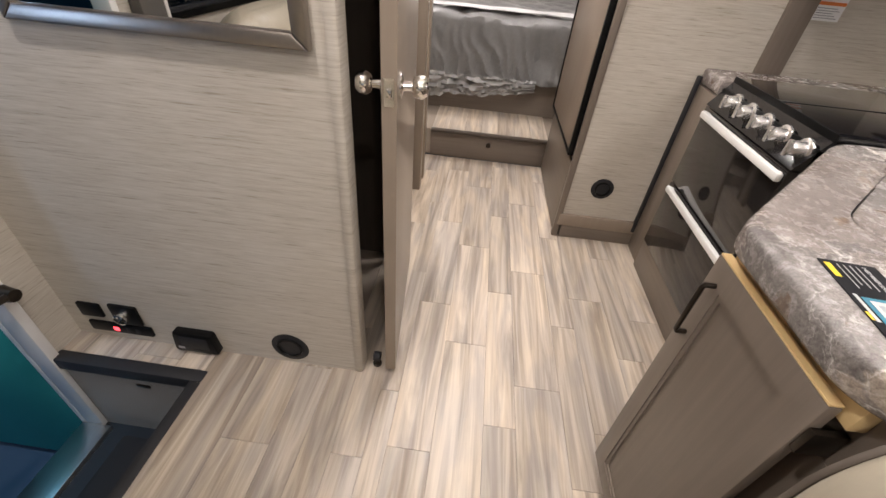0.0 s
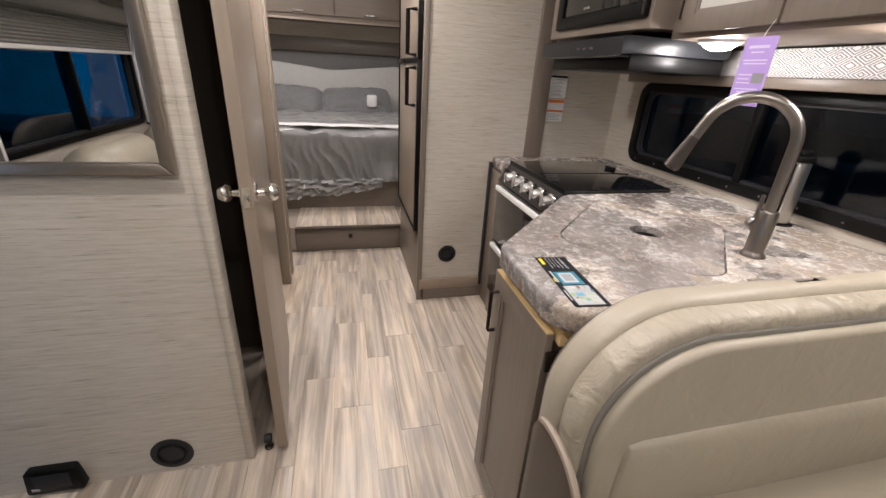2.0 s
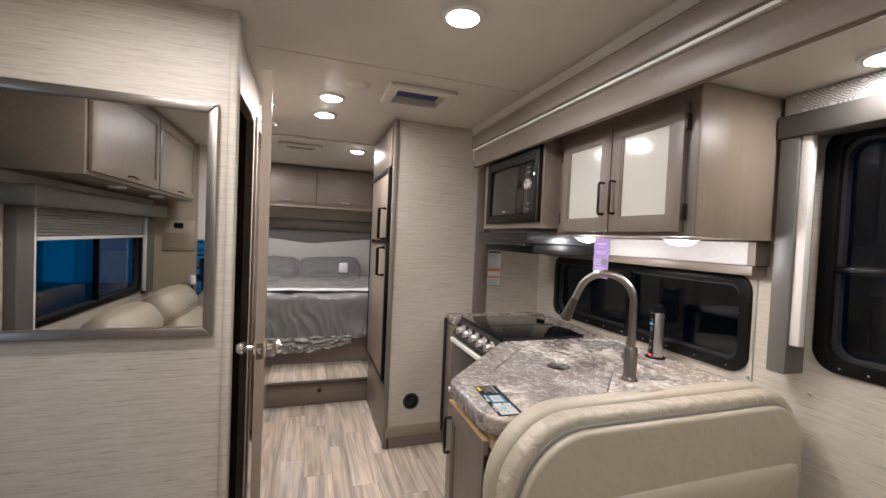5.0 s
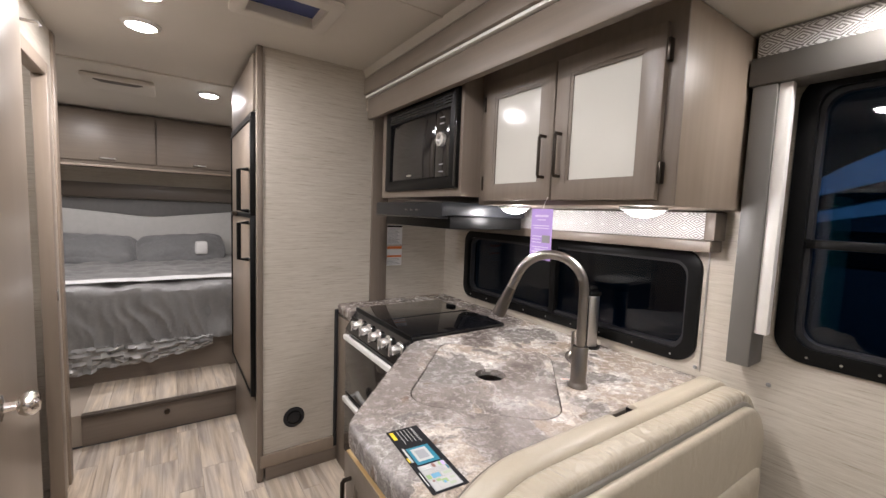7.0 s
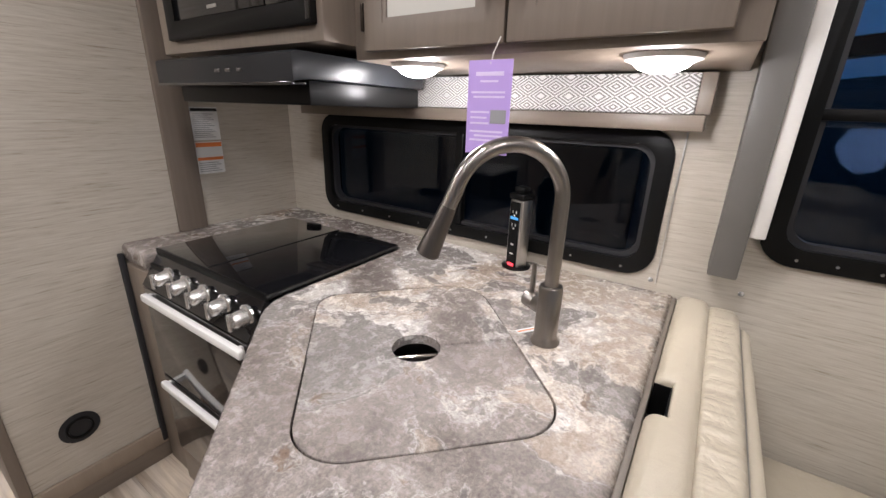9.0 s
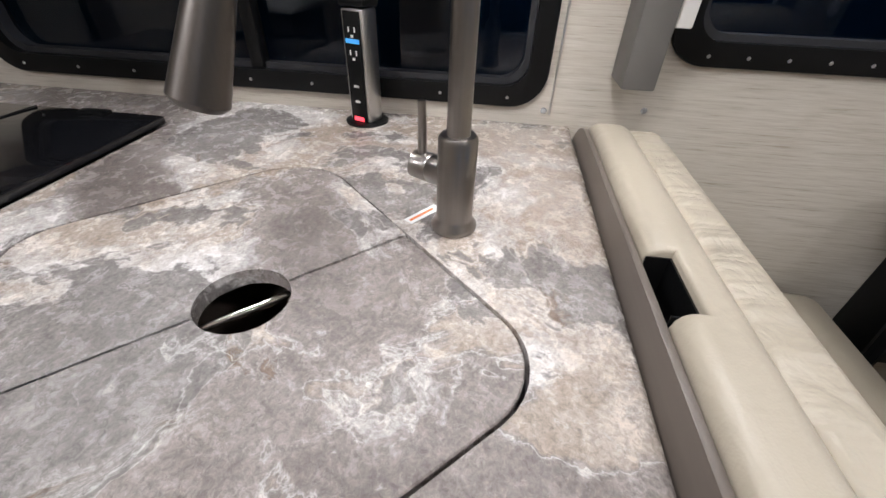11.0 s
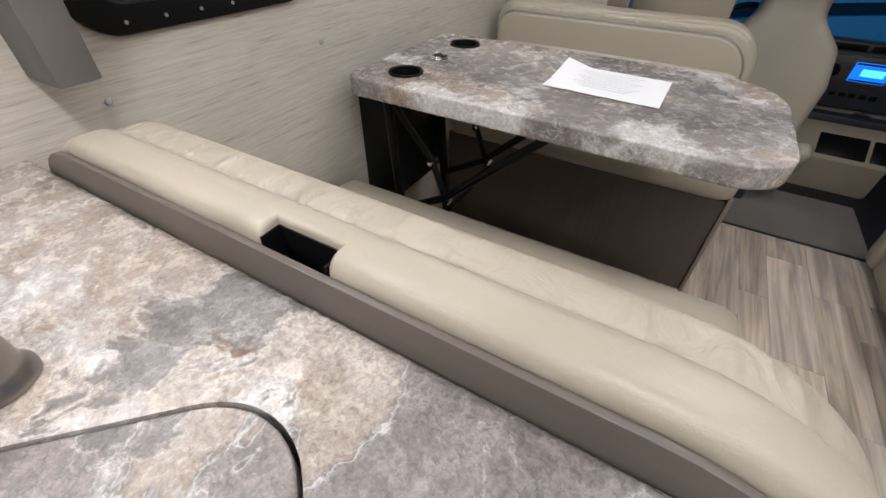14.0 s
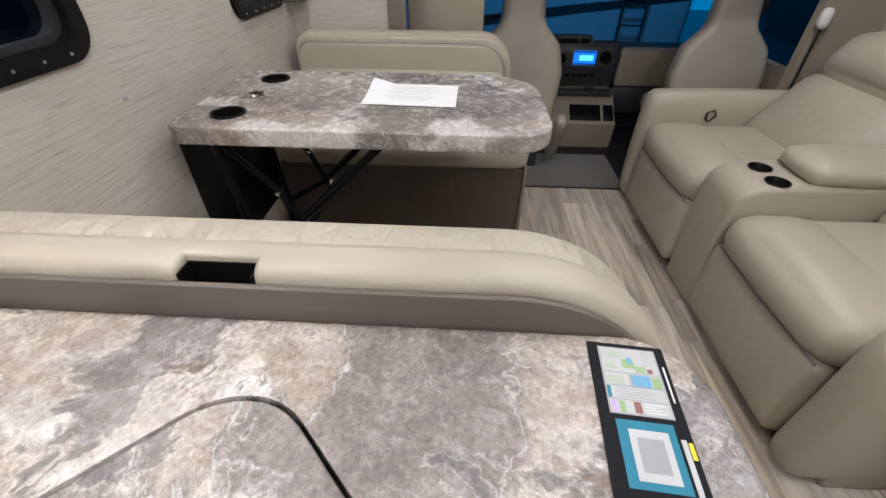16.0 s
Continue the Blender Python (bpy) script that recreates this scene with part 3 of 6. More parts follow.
def other_coach():
    c = thing("parked_motorhome", (-0.6, -8.6, -0.8), "white motorhome parked in blue light ahead of the windscreen", "motorhome")
    part("body", box(-3.4, 2.2, -12.2, -8.6, -0.55, 2.6, 0.12, 4), "hull", c)
    part("rear_window", prism(rect(-1.1, 0.0, 1.2, 1.9, 0.1), -8.599, -8.57, "xz"), "gloss", c)
    part("stripe", prism([(-3.3, 0.30), (-1.2, 0.05), (1.9, -0.35), (1.9, -0.15), (-1.2, 0.20), (-3.3, 0.40)], -8.599, -8.585, "xz"), "dash", c, "dark swept stripe")
    lad = part("ladder", tube([(-2.5, -8.45, -0.5), (-2.5, -8.45, 2.6)], 0.025, 8, tube([(-2.06, -8.45, -0.5), (-2.06, -8.45, 2.6)], 0.025, 8)), "dash", c, "dark rear ladder")
    for i in range(10):
        part("rung", tube([(-2.5, -8.45, -0.42 + i * 0.30), (-2.06, -8.45, -0.42 + i * 0.30)], 0.02, 8), "dash", lad)
    for x in (-2.6, 1.4):
        part("wheel", turned([(0.0, -0.12), (0.36, -0.12), (0.4, -0.06), (0.4, 0.06), (0.36, 0.12), (0.0, 0.12)], (x, -9.6, -0.4), "x"), "rubber", c)
    return c


other_coach()

tr2 = thing("parked_trailer", (5.5, -1.0, -0.8), "long pale trailer parked outside the dinette windows", "trailer")
part("body", prism([(0.70, -0.2), (0.70, 1.78), (0.46, 1.93), (-0.25, 2.28), (-0.9, 2.42), (-7.0, 2.42), (-7.0, -0.2)], 4.4, 6.8, "yz", 0.04, 3), "hull", tr2)
part("stripe", prism([(0.69, 1.55), (0.69, 1.66), (0.0, 1.86), (-2.0, 2.05), (-2.0, 1.95), (0.0, 1.73)], 4.385, 4.3995, "yz"), "gloss", tr2, "dark swept stripe")
part("stripe", prism([(0.69, -0.1), (0.69, 1.46), (0.0, 1.60), (-2.0, 1.80), (-6.9, 1.80), (-6.9, -0.1)], 4.385, 4.3995, "yz"), "dash", tr2, "dark lower side")
part("side_window", box(4.375, 4.384, -0.25, 0.50, 1.15, 1.42, 0.003), "gloss", tr2)
part("chassis", box(4.5, 6.7, -6.8, 0.6, -0.45, -0.2), "black", tr2)
for y_ in (-1.6, -0.7):
    part("wheel", turned([(0.0, -0.1), (0.33, -0.1), (0.36, -0.05), (0.36, 0.05), (0.33, 0.1), (0.0, 0.1)], (4.6, y_, -0.44), "x"), "rubber", tr2)

# ---------- openings ----------
def window(name, outline, inner, x, side, label, rails=(), mat="tint", depth=0.05):
    """A black-framed coach window in a wall square to x. side: +1 when the room lies towards -x."""
    w = thing(name, (x, sum(p[0] for p in outline) / len(outline), min(p[1] for p in outline)), label, "window", kind="structure")
    ring = cut(prism(outline, min(x - side * 0.014, x + side * depth), max(x - side * 0.014, x + side * depth), "yz", 0.004),
               prism(inner, x - 0.1, x + 0.1, "yz"))
    part("window_frame", ring, "black", w, "black frame")
    lip = cut(prism(inner, min(x + side * 0.004, x + side * 0.03), max(x + side * 0.004, x + side * 0.03), "yz"),
              prism([(p[0] * 1.0 + (0.012 if p[0] < w.location.y else -0.012), p[1] + (0.012 if p[1] < sum(q[1] for q in inner) / len(inner) else -0.012)) for p in inner], x - 0.1, x + 0.1, "yz"))
    part("gasket", lip, "rubber", w)
    g = part("pane", prism(inner, min(x + side * 0.030, x + side * 0.035), max(x + side * 0.030, x + side * 0.035), "yz"), mat, w, "dark smoked pane")
    for (a, b_, c, d) in rails:
        part("rail", box(min(x - side * 0.006, x + side * 0.028), max(x - side * 0.006, x + side * 0.028), a, b_, c, d, 0.003), "black", w)
    return w


def inset(o, d):
    u0, u1, v0, v1 = min(p[0] for p in o), max(p[0] for p in o), min(p[1] for p in o), max(p[1] for p in o)
    return rect(u0 + d, u1 - d, v0 + d, v1 - d, 0.05, 8)


def screws(w, x, o, n):
    u0, u1, v0, v1 = min(p[0] for p in o), max(p[0] for p in o), min(p[1] for p in o), max(p[1] for p in o)
    for i in range(n):
        y = u0 + 0.08 + (u1 - u0 - 0.16) * i / (n - 1)
        part("screw", turned([(0.0, -0.0165), (0.003, -0.016), (0.004, -0.0135)], (x, y, v0 + 0.02), "x", 8), "silver", w)


k_in, d_in, f_in, l_in = inset(K_WIN, 0.042), inset(D_WIN, 0.045), inset(F_WIN, 0.045), inset(L_WIN, 0.03)
w1 = window("window_1", K_WIN, k_in, XS, 1, "long dark sliding window with black rounded frame above the counter", ((0.875, 0.905, 0.985, 1.305),))
w2 = window("window_2", D_WIN, d_in, XS, 1, "tall dark window with black rounded frame beside the dinette", ((-0.44, -0.01, 1.375, 1.40), (-0.235, -0.215, 1.40, 1.82)))
w3 = window("window_3", F_WIN, f_in, XS, 1, "small dark window with black rounded frame above the front bench", ((-1.62, -1.21, 1.30, 1.33),))
w4 = window("window_4", L_WIN, l_in, XL, -1, "dark window behind the recliner sofa, half covered by a shade", ((-0.95, -0.93, 0.915, 1.465),))
for w_, o_, n_ in ((w1, K_WIN, 9), (w2, D_WIN, 6), (w3, F_WIN, 5)):
    screws(w_, XS, o_, n_)
shade = thing("window_shade", (XL + 0.03, -0.87, 1.30), "grey pleated shade pulled half down over a window", "shade")
for i in range(11):
    z = 1.53 - i * 0.016
    part("pleat", prism([(XL + 0.015, z), (XL + 0.034, z - 0.008), (XL + 0.015, z - 0.016)], -1.62, -0.22, "xz"), "shade", shade)
part("bottom_rail", box(XL + 0.012, XL + 0.038, -1.62, -0.22, 1.332, 1.352, 0.003), "white", shade, "pale bottom rail")
for y in (-0.20, -1.66):
    solo("blind_channel", box(XL + 0.015, XL + 0.04, y - 0.009, y + 0.009, 0.88, 1.498, 0.003), "white", "white upright blind channel beside the sofa window", "trim")
for y in (-0.11, -1.74):
    solo("window_side_trim", box(XL + 0.001, XL + 0.05, y - 0.065, y + 0.065, 0.86, 1.498, 0.004), "grey", "dark grey padded side trim of the sofa window", "trim")
# dark grey colour includes the shade cast by the cabinets above
solo("sofa_valance", box(XL + 0.001, XL + 0.15, -1.80, 0.02, 1.50, 1.60, 0.012), "grey", "padded valance above the sofa window, cabinet shade put into its dark grey", "valance")

# ---------- slide-out trim ----------
structure("trim_fascia", box(1.078, 1.109, -1.95, 1.688, 1.918, 2.025, 0.004), "cab_y", "taupe wooden fascia of the slide-out")
structure("trim_light_strip", box(1.064, 1.109, -1.95, 1.69, 2.027, 2.039, 0.002), "white", "pale strip along the fascia")
structure("trim_molding", box(1.052, 1.109, -1.95, 1.69, 2.041, 2.125, 0.008), "cab_y", "taupe wooden molding above the fascia")
structure("trim_crown", prism([(1.085, 2.2), (1.109, 2.2), (1.109, 2.165), (1.10, 2.165)], -1.95, 1.78, "xz"), "ceiling")
structure("trim_post", box(1.152, 1.252, 1.766, 1.798, 0.911, 1.984, 0.004), "cab", "taupe wooden post at the end of the slide-out")

# ---------- kitchen: worktop and what is in it ----------
def worktop():
    o = rounded([(0.54, 0.1795), (1.688, 0.1795), (1.688, 1.798), (0.965, 1.798), (0.965, 1.612), (1.528, 1.612), (1.528, 1.020), (0.998, 1.020), (0.54, 0.535)],
                [0.09, 0, 0, 0.01, 0, 0.01, 0.01, 0.14, 0.10], 8)
    bm = prism(o, 0.848, 0.91, "xy", 0.014, 3)
    hole = prism(rounded(SINK, [0.065, 0.10, 0.085, 0.09], 8), 0.8, 1.0)
    return solo("worktop", cut(bm, hole, turned([(0.028, 0.8), (0.028, 1.0)], (1.615, 0.62, 0))), "stone", "grey and tan stone-figure laminate worktop with rounded edges", "worktop", at=(1.1, 0.9, 0.848))


SINK = [(1.101, 0.940), (1.419, 0.653), (1.017, 0.251), (0.710, 0.556)]


def shrink(poly, d):
    c = sum((Vector(p) for p in poly), Vector((0, 0))) / len(poly)
    return [c + (Vector(p) - c) * (1 - d / (Vector(p) - c).length) for p in poly]


worktop()
HOLE = (1.058, 0.592)
cov = thing("sink_cover", (1.06, 0.58, 0.885), "two-piece stone-figure sink cover with a round finger hole", "sink cover")
d_ = Vector((0.715, -0.70)).normalized()
nrm = Vector((-d_.y, d_.x))
far = [Vector(HOLE) + d_ * 0.6, Vector(HOLE) - d_ * 0.6]
for s in (1, -1):
    half = prism([far[0] + nrm * s * 0.0012, far[1] + nrm * s * 0.0012, far[1] + nrm * s * 0.7, far[0] + nrm * s * 0.7], 0.8, 1.0)
    # the board nearer the wall sits tighter in its rebate than the other
    board = rounded(shrink(SINK, 0.0055 if s > 0 else 0.0018), [0.063, 0.098, 0.083, 0.088], 8)
    keep = cut(prism(board, 0.888, 0.9095, "xy", 0.0015, 1), half, turned([(0.050, 0.8), (0.050, 1.0)], (*HOLE, 0), n=36))
    part("cover_board", keep, "stone", cov)
sink = thing("sink", (1.06, 0.58, 0.70), "stainless steel sink bowl below the cover", "sink")
so = rounded(shrink(SINK, -0.004), [0.065, 0.10, 0.085, 0.09], 6)
bowl = bmesh.new()
rows_ = []
for f_, z_ in ((1.0, 0.886), (0.97, 0.88), (0.9, 0.72), (0.85, 0.70)):
    rows_.append([bowl.verts.new((1.06 + (p[0] - 1.06) * f_, 0.58 + (p[1] - 0.58) * f_, z_)) for p in so])
for a_, c_ in zip(rows_, rows_[1:]):
    for j in range(len(so)):
        bowl.faces.new((a_[j], a_[(j + 1) % len(so)], c_[(j + 1) % len(so)], c_[j]))
bowl.faces.new(rows_[-1])
part("bowl", bowl, "steel", sink)
part("drain", turned([(0.0, 0.004), (0.03, 0.004), (0.042, 0.0)], (1.06, 0.58, 0.701)), "chrome", sink)
part("divider", tube([(0.965, 0.718, 0.872), (1.20, 0.477, 0.872)], 0.005, 10), "chrome", sink)


def faucet():
    x, y = 1.24, 0.385
    f = thing("faucet", (x, y, 0.91), "brushed nickel pull-down kitchen faucet with a high arch", "faucet")
    part("base", turned([(0.031, 0.0), (0.031, 0.006), (0.026, 0.012), (0.0245, 0.018), (0.0245, 0.125), (0.022, 0.13), (0.0, 0.13)], (x, y, 0.911)), "steel", f)
    d = Vector((-0.70, 0.71)).normalized()
    R, top = 0.105, 1.215
    path = [(x, y, 1.02 + i * 0.048) for i in range(5)]
    for i in range(19):
        a = math.pi * i / 18 * 0.90
        s = R - R * math.cos(a)
        path.append((x + d.x * s, y + d.y * s, top + R * math.sin(a)))
    dn = (Vector(path[-1]) - Vector(path[-2])).normalized()
    path.append(tuple(Vector(path[-1]) + dn * 0.042))
    part("spout", tube(path, 0.0145, 16), "steel", f)
    e = Vector(path[-1])
    part("spray_head", tube([e, e + dn * 0.012, e + dn * 0.02, e + dn * 0.095, e + dn * 0.10], [0.0155, 0.0165, 0.0165, 0.0225, 0.018], 18), "dark_nickel", f, "dark nickel spray head")
    V = Matrix.Translation((x, y, 0.985)) @ Matrix.Rotation(radians(62), 4, "Z")
    part("valve", turn(turned([(0.0, 0.0), (0.019, 0.0), (0.019, 0.038), (0.0175, 0.040), (0.019, 0.042), (0.019, 0.066), (0.0, 0.068)], (0, 0, 0), "x"), V), "steel", f)
    part("lever", tube([V @ Vector((0.055, 0, 0.012)), V @ Vector((0.055, 0, 0.05)), V @ Vector((0.056, 0, 0.085))], [0.0065, 0.006, 0.0055], 10), "steel", f)
    return f


faucet()


def socket_tower():
    x, y = 1.615, 0.62
    t = thing("socket_tower", (x, y, 0.91), "silver and black pop-up socket tower raised from the worktop", "socket tower")
    part("collar", turned([(0.045, 0.0), (0.045, 0.004), (0.03, 0.007), (0.03, 0.0)], (x, y, 0.9105)), "black", t)
    R = Matrix.Translation((x, y, 0)) @ Matrix.Rotation(radians(-20), 4, "Z")
    part("body", turn(box(-0.022, 0.022, -0.026, 0.026, 0.80, 1.125, 0.005), R), "silver", t)
    face = part("socket_panel", turn(box(-0.0255, -0.0222, -0.019, 0.019, 0.915, 1.12, 0.001), R), "black", t, "black socket panel")
    for z in (1.045, 1.085):
        for dy in (-0.007, 0.007):
            part("slot", turn(box(-0.0262, -0.0256, dy - 0.0014, dy + 0.0014, z, z + 0.009), R), "white", face)
        part("slot", turn(box(-0.0262, -0.0256, -0.003, 0.003, z - 0.009, z - 0.004), R), "white", face)
    for z in (0.955, 0.985):
        part("port", turn(box(-0.0262, -0.0256, -0.006, 0.006, z, z + 0.005), R), "white", face)
    part("indicator", turn(box(-0.0264, -0.0256, -0.016, 0.016, 1.066, 1.074), R), "blue_led", face, "blue lit strip")
    part("red_light", turn(box(-0.0264, -0.0256, -0.012, 0.012, 0.918, 0.926), R), "red_led", face, "red lit strip")
    part("cap", turn(box(-0.026, 0.026, -0.03, 0.03, 1.1255, 1.145, 0.006), R), "black", t, "black cap")
    part("knob", turn(box(-0.018, 0.018, -0.02, 0.02, 1.1455, 1.165, 0.008), R), "black", t)
    return t


socket_tower()


def cooker():
    x0, y0, y1 = 0.955, 1.026, 1.606
    c = thing("cooker", (1.2, 1.33, 0), "black gas cooker with glass lid, steel knobs and two handles", "cooker")
    part("body", box(x0 + 0.02, 1.52, y0, y1, 0.10, 0.88, 0.004), "black", c)
    lid = part("glass_lid", box(x0 + 0.053, 1.52, y0 - 0.002, y1 + 0.002, 0.905, 0.922, 0.004), "gloss", c, "black glass hob lid")
    part("seam", box(x0 + 0.06, 1.515, 1.314, 1.318, 0.9221, 0.9235), "black", lid)
    part("edge", box(x0 + 0.046, x0 + 0.054, y0 - 0.002, y1 + 0.002, 0.902, 0.925, 0.002), "black", lid)
    for yy in (1.17, 1.45):
        part("hinge", box(1.492, 1.519, yy - 0.03, yy + 0.03, 0.9215, 0.926, 0.002), "black", lid)
    pan = prism([(x0 - 0.012, 0.815), (x0 + 0.06, 0.815), (x0 + 0.06, 0.904), (x0 + 0.046, 0.904)], y0, y1, "xz")
    p = part("control_panel", pan, "gloss", c, "black sloping control panel")
    for i in range(5):
        yk = 1.066 + i * 0.1025
        k = part("knob", turned([(0.0, -0.046), (0.016, -0.046), (0.02, -0.04), (0.024, -0.012), (0.031, -0.008), (0.031, 0.0), (0.0, 0.0)], (x0 + 0.024, yk, 0.864), "x"), "knob", p, "satin steel knob")
        part("grip", box(x0 - 0.032, x0 - 0.018, yk - 0.006, yk + 0.006, 0.841, 0.887, 0.003), "knob", k)
    for z0, z1, zh in ((0.485, 0.81, 0.788), (0.16, 0.478, 0.461)):
        d = part("oven_door", box(x0 - 0.012, x0 + 0.018, y0 + 0.003, y1 - 0.003, z0, z1, 0.004), "oven", c, "smoked glass door")
        h = part("handle", box(x0 - 0.038, x0 - 0.018, y0 + 0.0, y1 - 0.035, zh - 0.013, zh + 0.013, 0.006), "white_metal", d, "pale metal bar handle")
        for yy in (y0 + 0.02, y1 - 0.06):
            part("bracket", box(x0 - 0.02, x0 - 0.011, yy, yy + 0.015, zh - 0.01, zh + 0.01, 0.002), "white_metal", h)
    part("plinth", box(x0 - 0.005, 1.5, y0, y1, 0.0, 0.155, 0.003), "cab_y", c, "taupe wooden plinth")
    return c


cooker()
solo("cabinet_filler", box(0.962, 1.05, 1.610, 1.766, 0.0, 0.846, 0.003), "cab", "narrow taupe wooden filler beside the cooker", "cabinet")
structure("trim_gasket", box(0.945, 0.962, 1.762, 1.781, 0.09, 0.88, 0.003), "rubber", "black rubber seal beside the cooker")


def pull(parent, p0, p1, out, r=0.0055):
    """A square-set bar pull from p0 to p1, standing off along out."""
    p0, p1, o = Vector(p0), Vector(p1), Vector(out)
    return part("handle", tube([p0, p0 + o * 0.9, p0 + o + (p1 - p0) * 0.04, p1 + o - (p1 - p0) * 0.04, p1 + o * 0.9, p1], r, 8), "bronze", parent, "dark bronze bar pull")


def panel_door(name, parent, face, along, up, x, depth, out, stile=0.05, mat="cab", infill="cab", label=""):
    """A framed door square to x: along and up are its ranges in y and z."""
    y0, y1 = along
    z0, z1 = up
    ring = cut(box(min(x, x + depth), max(x, x + depth), y0, y1, z0, z1, 0.003),
               box(x - 0.1, x + 0.1, y0 + stile, y1 - stile, z0 + stile, z1 - stile))
    d = part(name, ring, mat, parent, label)
    xm = x + depth * 0.35
    part("panel", box(min(xm, xm + depth * 0.5), max(xm, xm + depth * 0.5), y0 + stile, y1 - stile, z0 + stile, z1 - stile), infill, d)
    xb = x + depth * 0.12
    bead = cut(box(min(xb, xm), max(xb, xm), y0 + stile, y1 - stile, z0 + stile, z1 - stile),
               box(x - 0.1, x + 0.1, y0 + stile + 0.01, y1 - stile - 0.01, z0 + stile + 0.01, z1 - stile - 0.01))
    part("bead", bead, mat, d)
    return d


def base_cabinet():
    c = thing("sink_cabinet", (0.9, 0.5, 0), "taupe wooden sink cabinet with one panel door, slightly ajar", "cabinet")
    part("body", prism([(0.60, 0.185), (1.65, 0.185), (1.65, 1.025), (1.03, 1.025), (0.60, 0.575)], 0.0, 0.72), "cab", c)
    part("top_rail", prism([(0.60, 0.185), (1.65, 0.185), (1.65, 0.20), (0.62, 0.20), (0.62, 0.57), (1.03, 1.01), (1.03, 1.025), (0.60, 0.575)], 0.721, 0.846), "cab", c)
    d = panel_door("door", c, 0, (0.235, 0.555), (0.045, 0.822), 0.550, 0.02, -1, 0.055)
    part("raw_edge", box(0.551, 0.569, 0.237, 0.553, 0.8225, 0.826), "raw", d, "raw pale wood top edge")
    part("raw_rail", box(0.575, 0.60, 0.22, 0.548, 0.80, 0.845, 0.002), "raw", c, "raw pale wood rail under the worktop")
    pull(d, (0.550, 0.518, 0.772), (0.550, 0.518, 0.643), (-0.022, 0, 0))
    for z in (0.14, 0.73):
        part("hinge", box(0.552, 0.60, 0.222, 0.234, z, z + 0.05, 0.003), "bronze", d)
    part("kick_light", box(0.578, 0.59, 0.21, 0.56, 0.004, 0.03, 0.003), "silver", c, "silver strip along the floor")
    return c


base_cabinet()

# ---------- kitchen: above ----------
mw = thing("microwave_cabinet", (1.4, 1.3, 1.495), "taupe wooden wall cabinet framing a built-in microwave", "cabinet")
ring = cut(box(1.135, 1.68, 0.902, 1.612, 1.505, 1.982, 0.003), box(1.0, 1.5, 0.925, 1.535, 1.54, 1.925))
part("body", ring, "cab", mw)
mic = thing("microwave", (1.3, 1.24, 1.536), "black built-in microwave with a round chrome dial", "microwave")
part("case", box(1.142, 1.48, 0.927, 1.533, 1.542, 1.922), "black", mic)
rim = cut(box(1.118, 1.142, 0.920, 1.540, 1.537, 1.928, 0.004), box(1.0, 1.2, 0.968, 1.487, 1.583, 1.858))
tr = part("trim_kit", rim, "black", mic, "black slatted surround")
for i in range(8):
    for j in range(4):
        part("vent", box(1.1168, 1.119, 0.955 + i * 0.068, 1.010 + i * 0.068, 1.870 + j * 0.012, 1.875 + j * 0.012), "gloss", tr)
part("side_strip", box(1.1155, 1.119, 0.921, 0.934, 1.545, 1.92, 0.001), "gloss", tr)
dr = part("door", box(1.122, 1.1415, 1.080, 1.485, 1.585, 1.856, 0.004), "gloss", mic, "black glass door")
part("badge", box(1.1205, 1.1222, 1.275, 1.318, 1.600, 1.608), "silver", dr)
cp = part("control_panel", box(1.122, 1.1415, 0.970, 1.077, 1.585, 1.856, 0.004), "gloss", mic, "black glass control strip")
part("dial", cut(turned([(0.0, -0.012), (0.028, -0.012), (0.033, 0.0), (0.0, 0.0)], (1.1215, 1.030, 1.738), "x"), turned([(0.021, -0.03), (0.021, -0.004)], (1.1215, 1.030, 1.738), "x")), "knob", cp, "chrome dial ring")
for z in (1.605, 1.635, 1.80, 1.825):
    part("button", box(1.1208, 1.1222, 1.015, 1.045, z, z + 0.004), "grey_ink", cp)

uc = thing("wall_cabinet", (1.45, 0.52, 1.462), "taupe wooden wall cabinet with two frosted glass doors", "cabinet")
part("body", box(1.235, 1.685, 0.136, 0.90, 1.475, 1.982, 0.003), "side", uc)
part("face_frame", box(1.226, 1.2345, 0.134, 0.90, 1.475, 1.982, 0.002), "cab", uc)
for y0, y1, hy in ((0.173, 0.511, 0.482), (0.516, 0.853, 0.546)):
    d = panel_door("door", uc, 0, (y0, y1), (1.490, 1.926), 1.2045, 0.02, -1, 0.052, "cab", "frost", "taupe frame with frosted white glass")
    pull(d, (1.2045, hy, 1.565), (1.2045, hy, 1.695), (-0.028, 0, 0))
    hinge_y = y0 - 0.01 if hy == 0.482 else y1 + 0.003
    for z in (1.53, 1.83):
        part("hinge", box(1.205, 1.226, hinge_y, hinge_y + 0.008, z, z + 0.055, 0.002), "bronze", d)

hood = thing("cooker_hood", (1.3, 1.28, 1.41), "black range hood under the microwave", "range hood")
part("canopy", prism([(1.05, 1.420), (1.05, 1.474), (1.062, 1.480), (1.495, 1.480), (1.495, 1.426), (1.09, 1.426)], 0.905, 1.49, "xz", 0.003), "hood", hood)
part("filter_box", box(1.10, 1.490, 0.918, 1.475, 1.374, 1.4255, 0.004), "black", hood, "black filter box")
part("lip", box(1.046, 1.085, 0.908, 1.487, 1.413, 1.4195, 0.001), "gloss", hood)
for i in range(3):
    part("switch", box(1.047, 1.051, 1.08 + i * 0.045, 1.10 + i * 0.045, 1.442, 1.449, 0.001), "bezel", hood)
val = thing("kitchen_valance", (1.62, 0.7, 1.345), "lozenge-print window valance on a taupe rail above the counter", "valance")
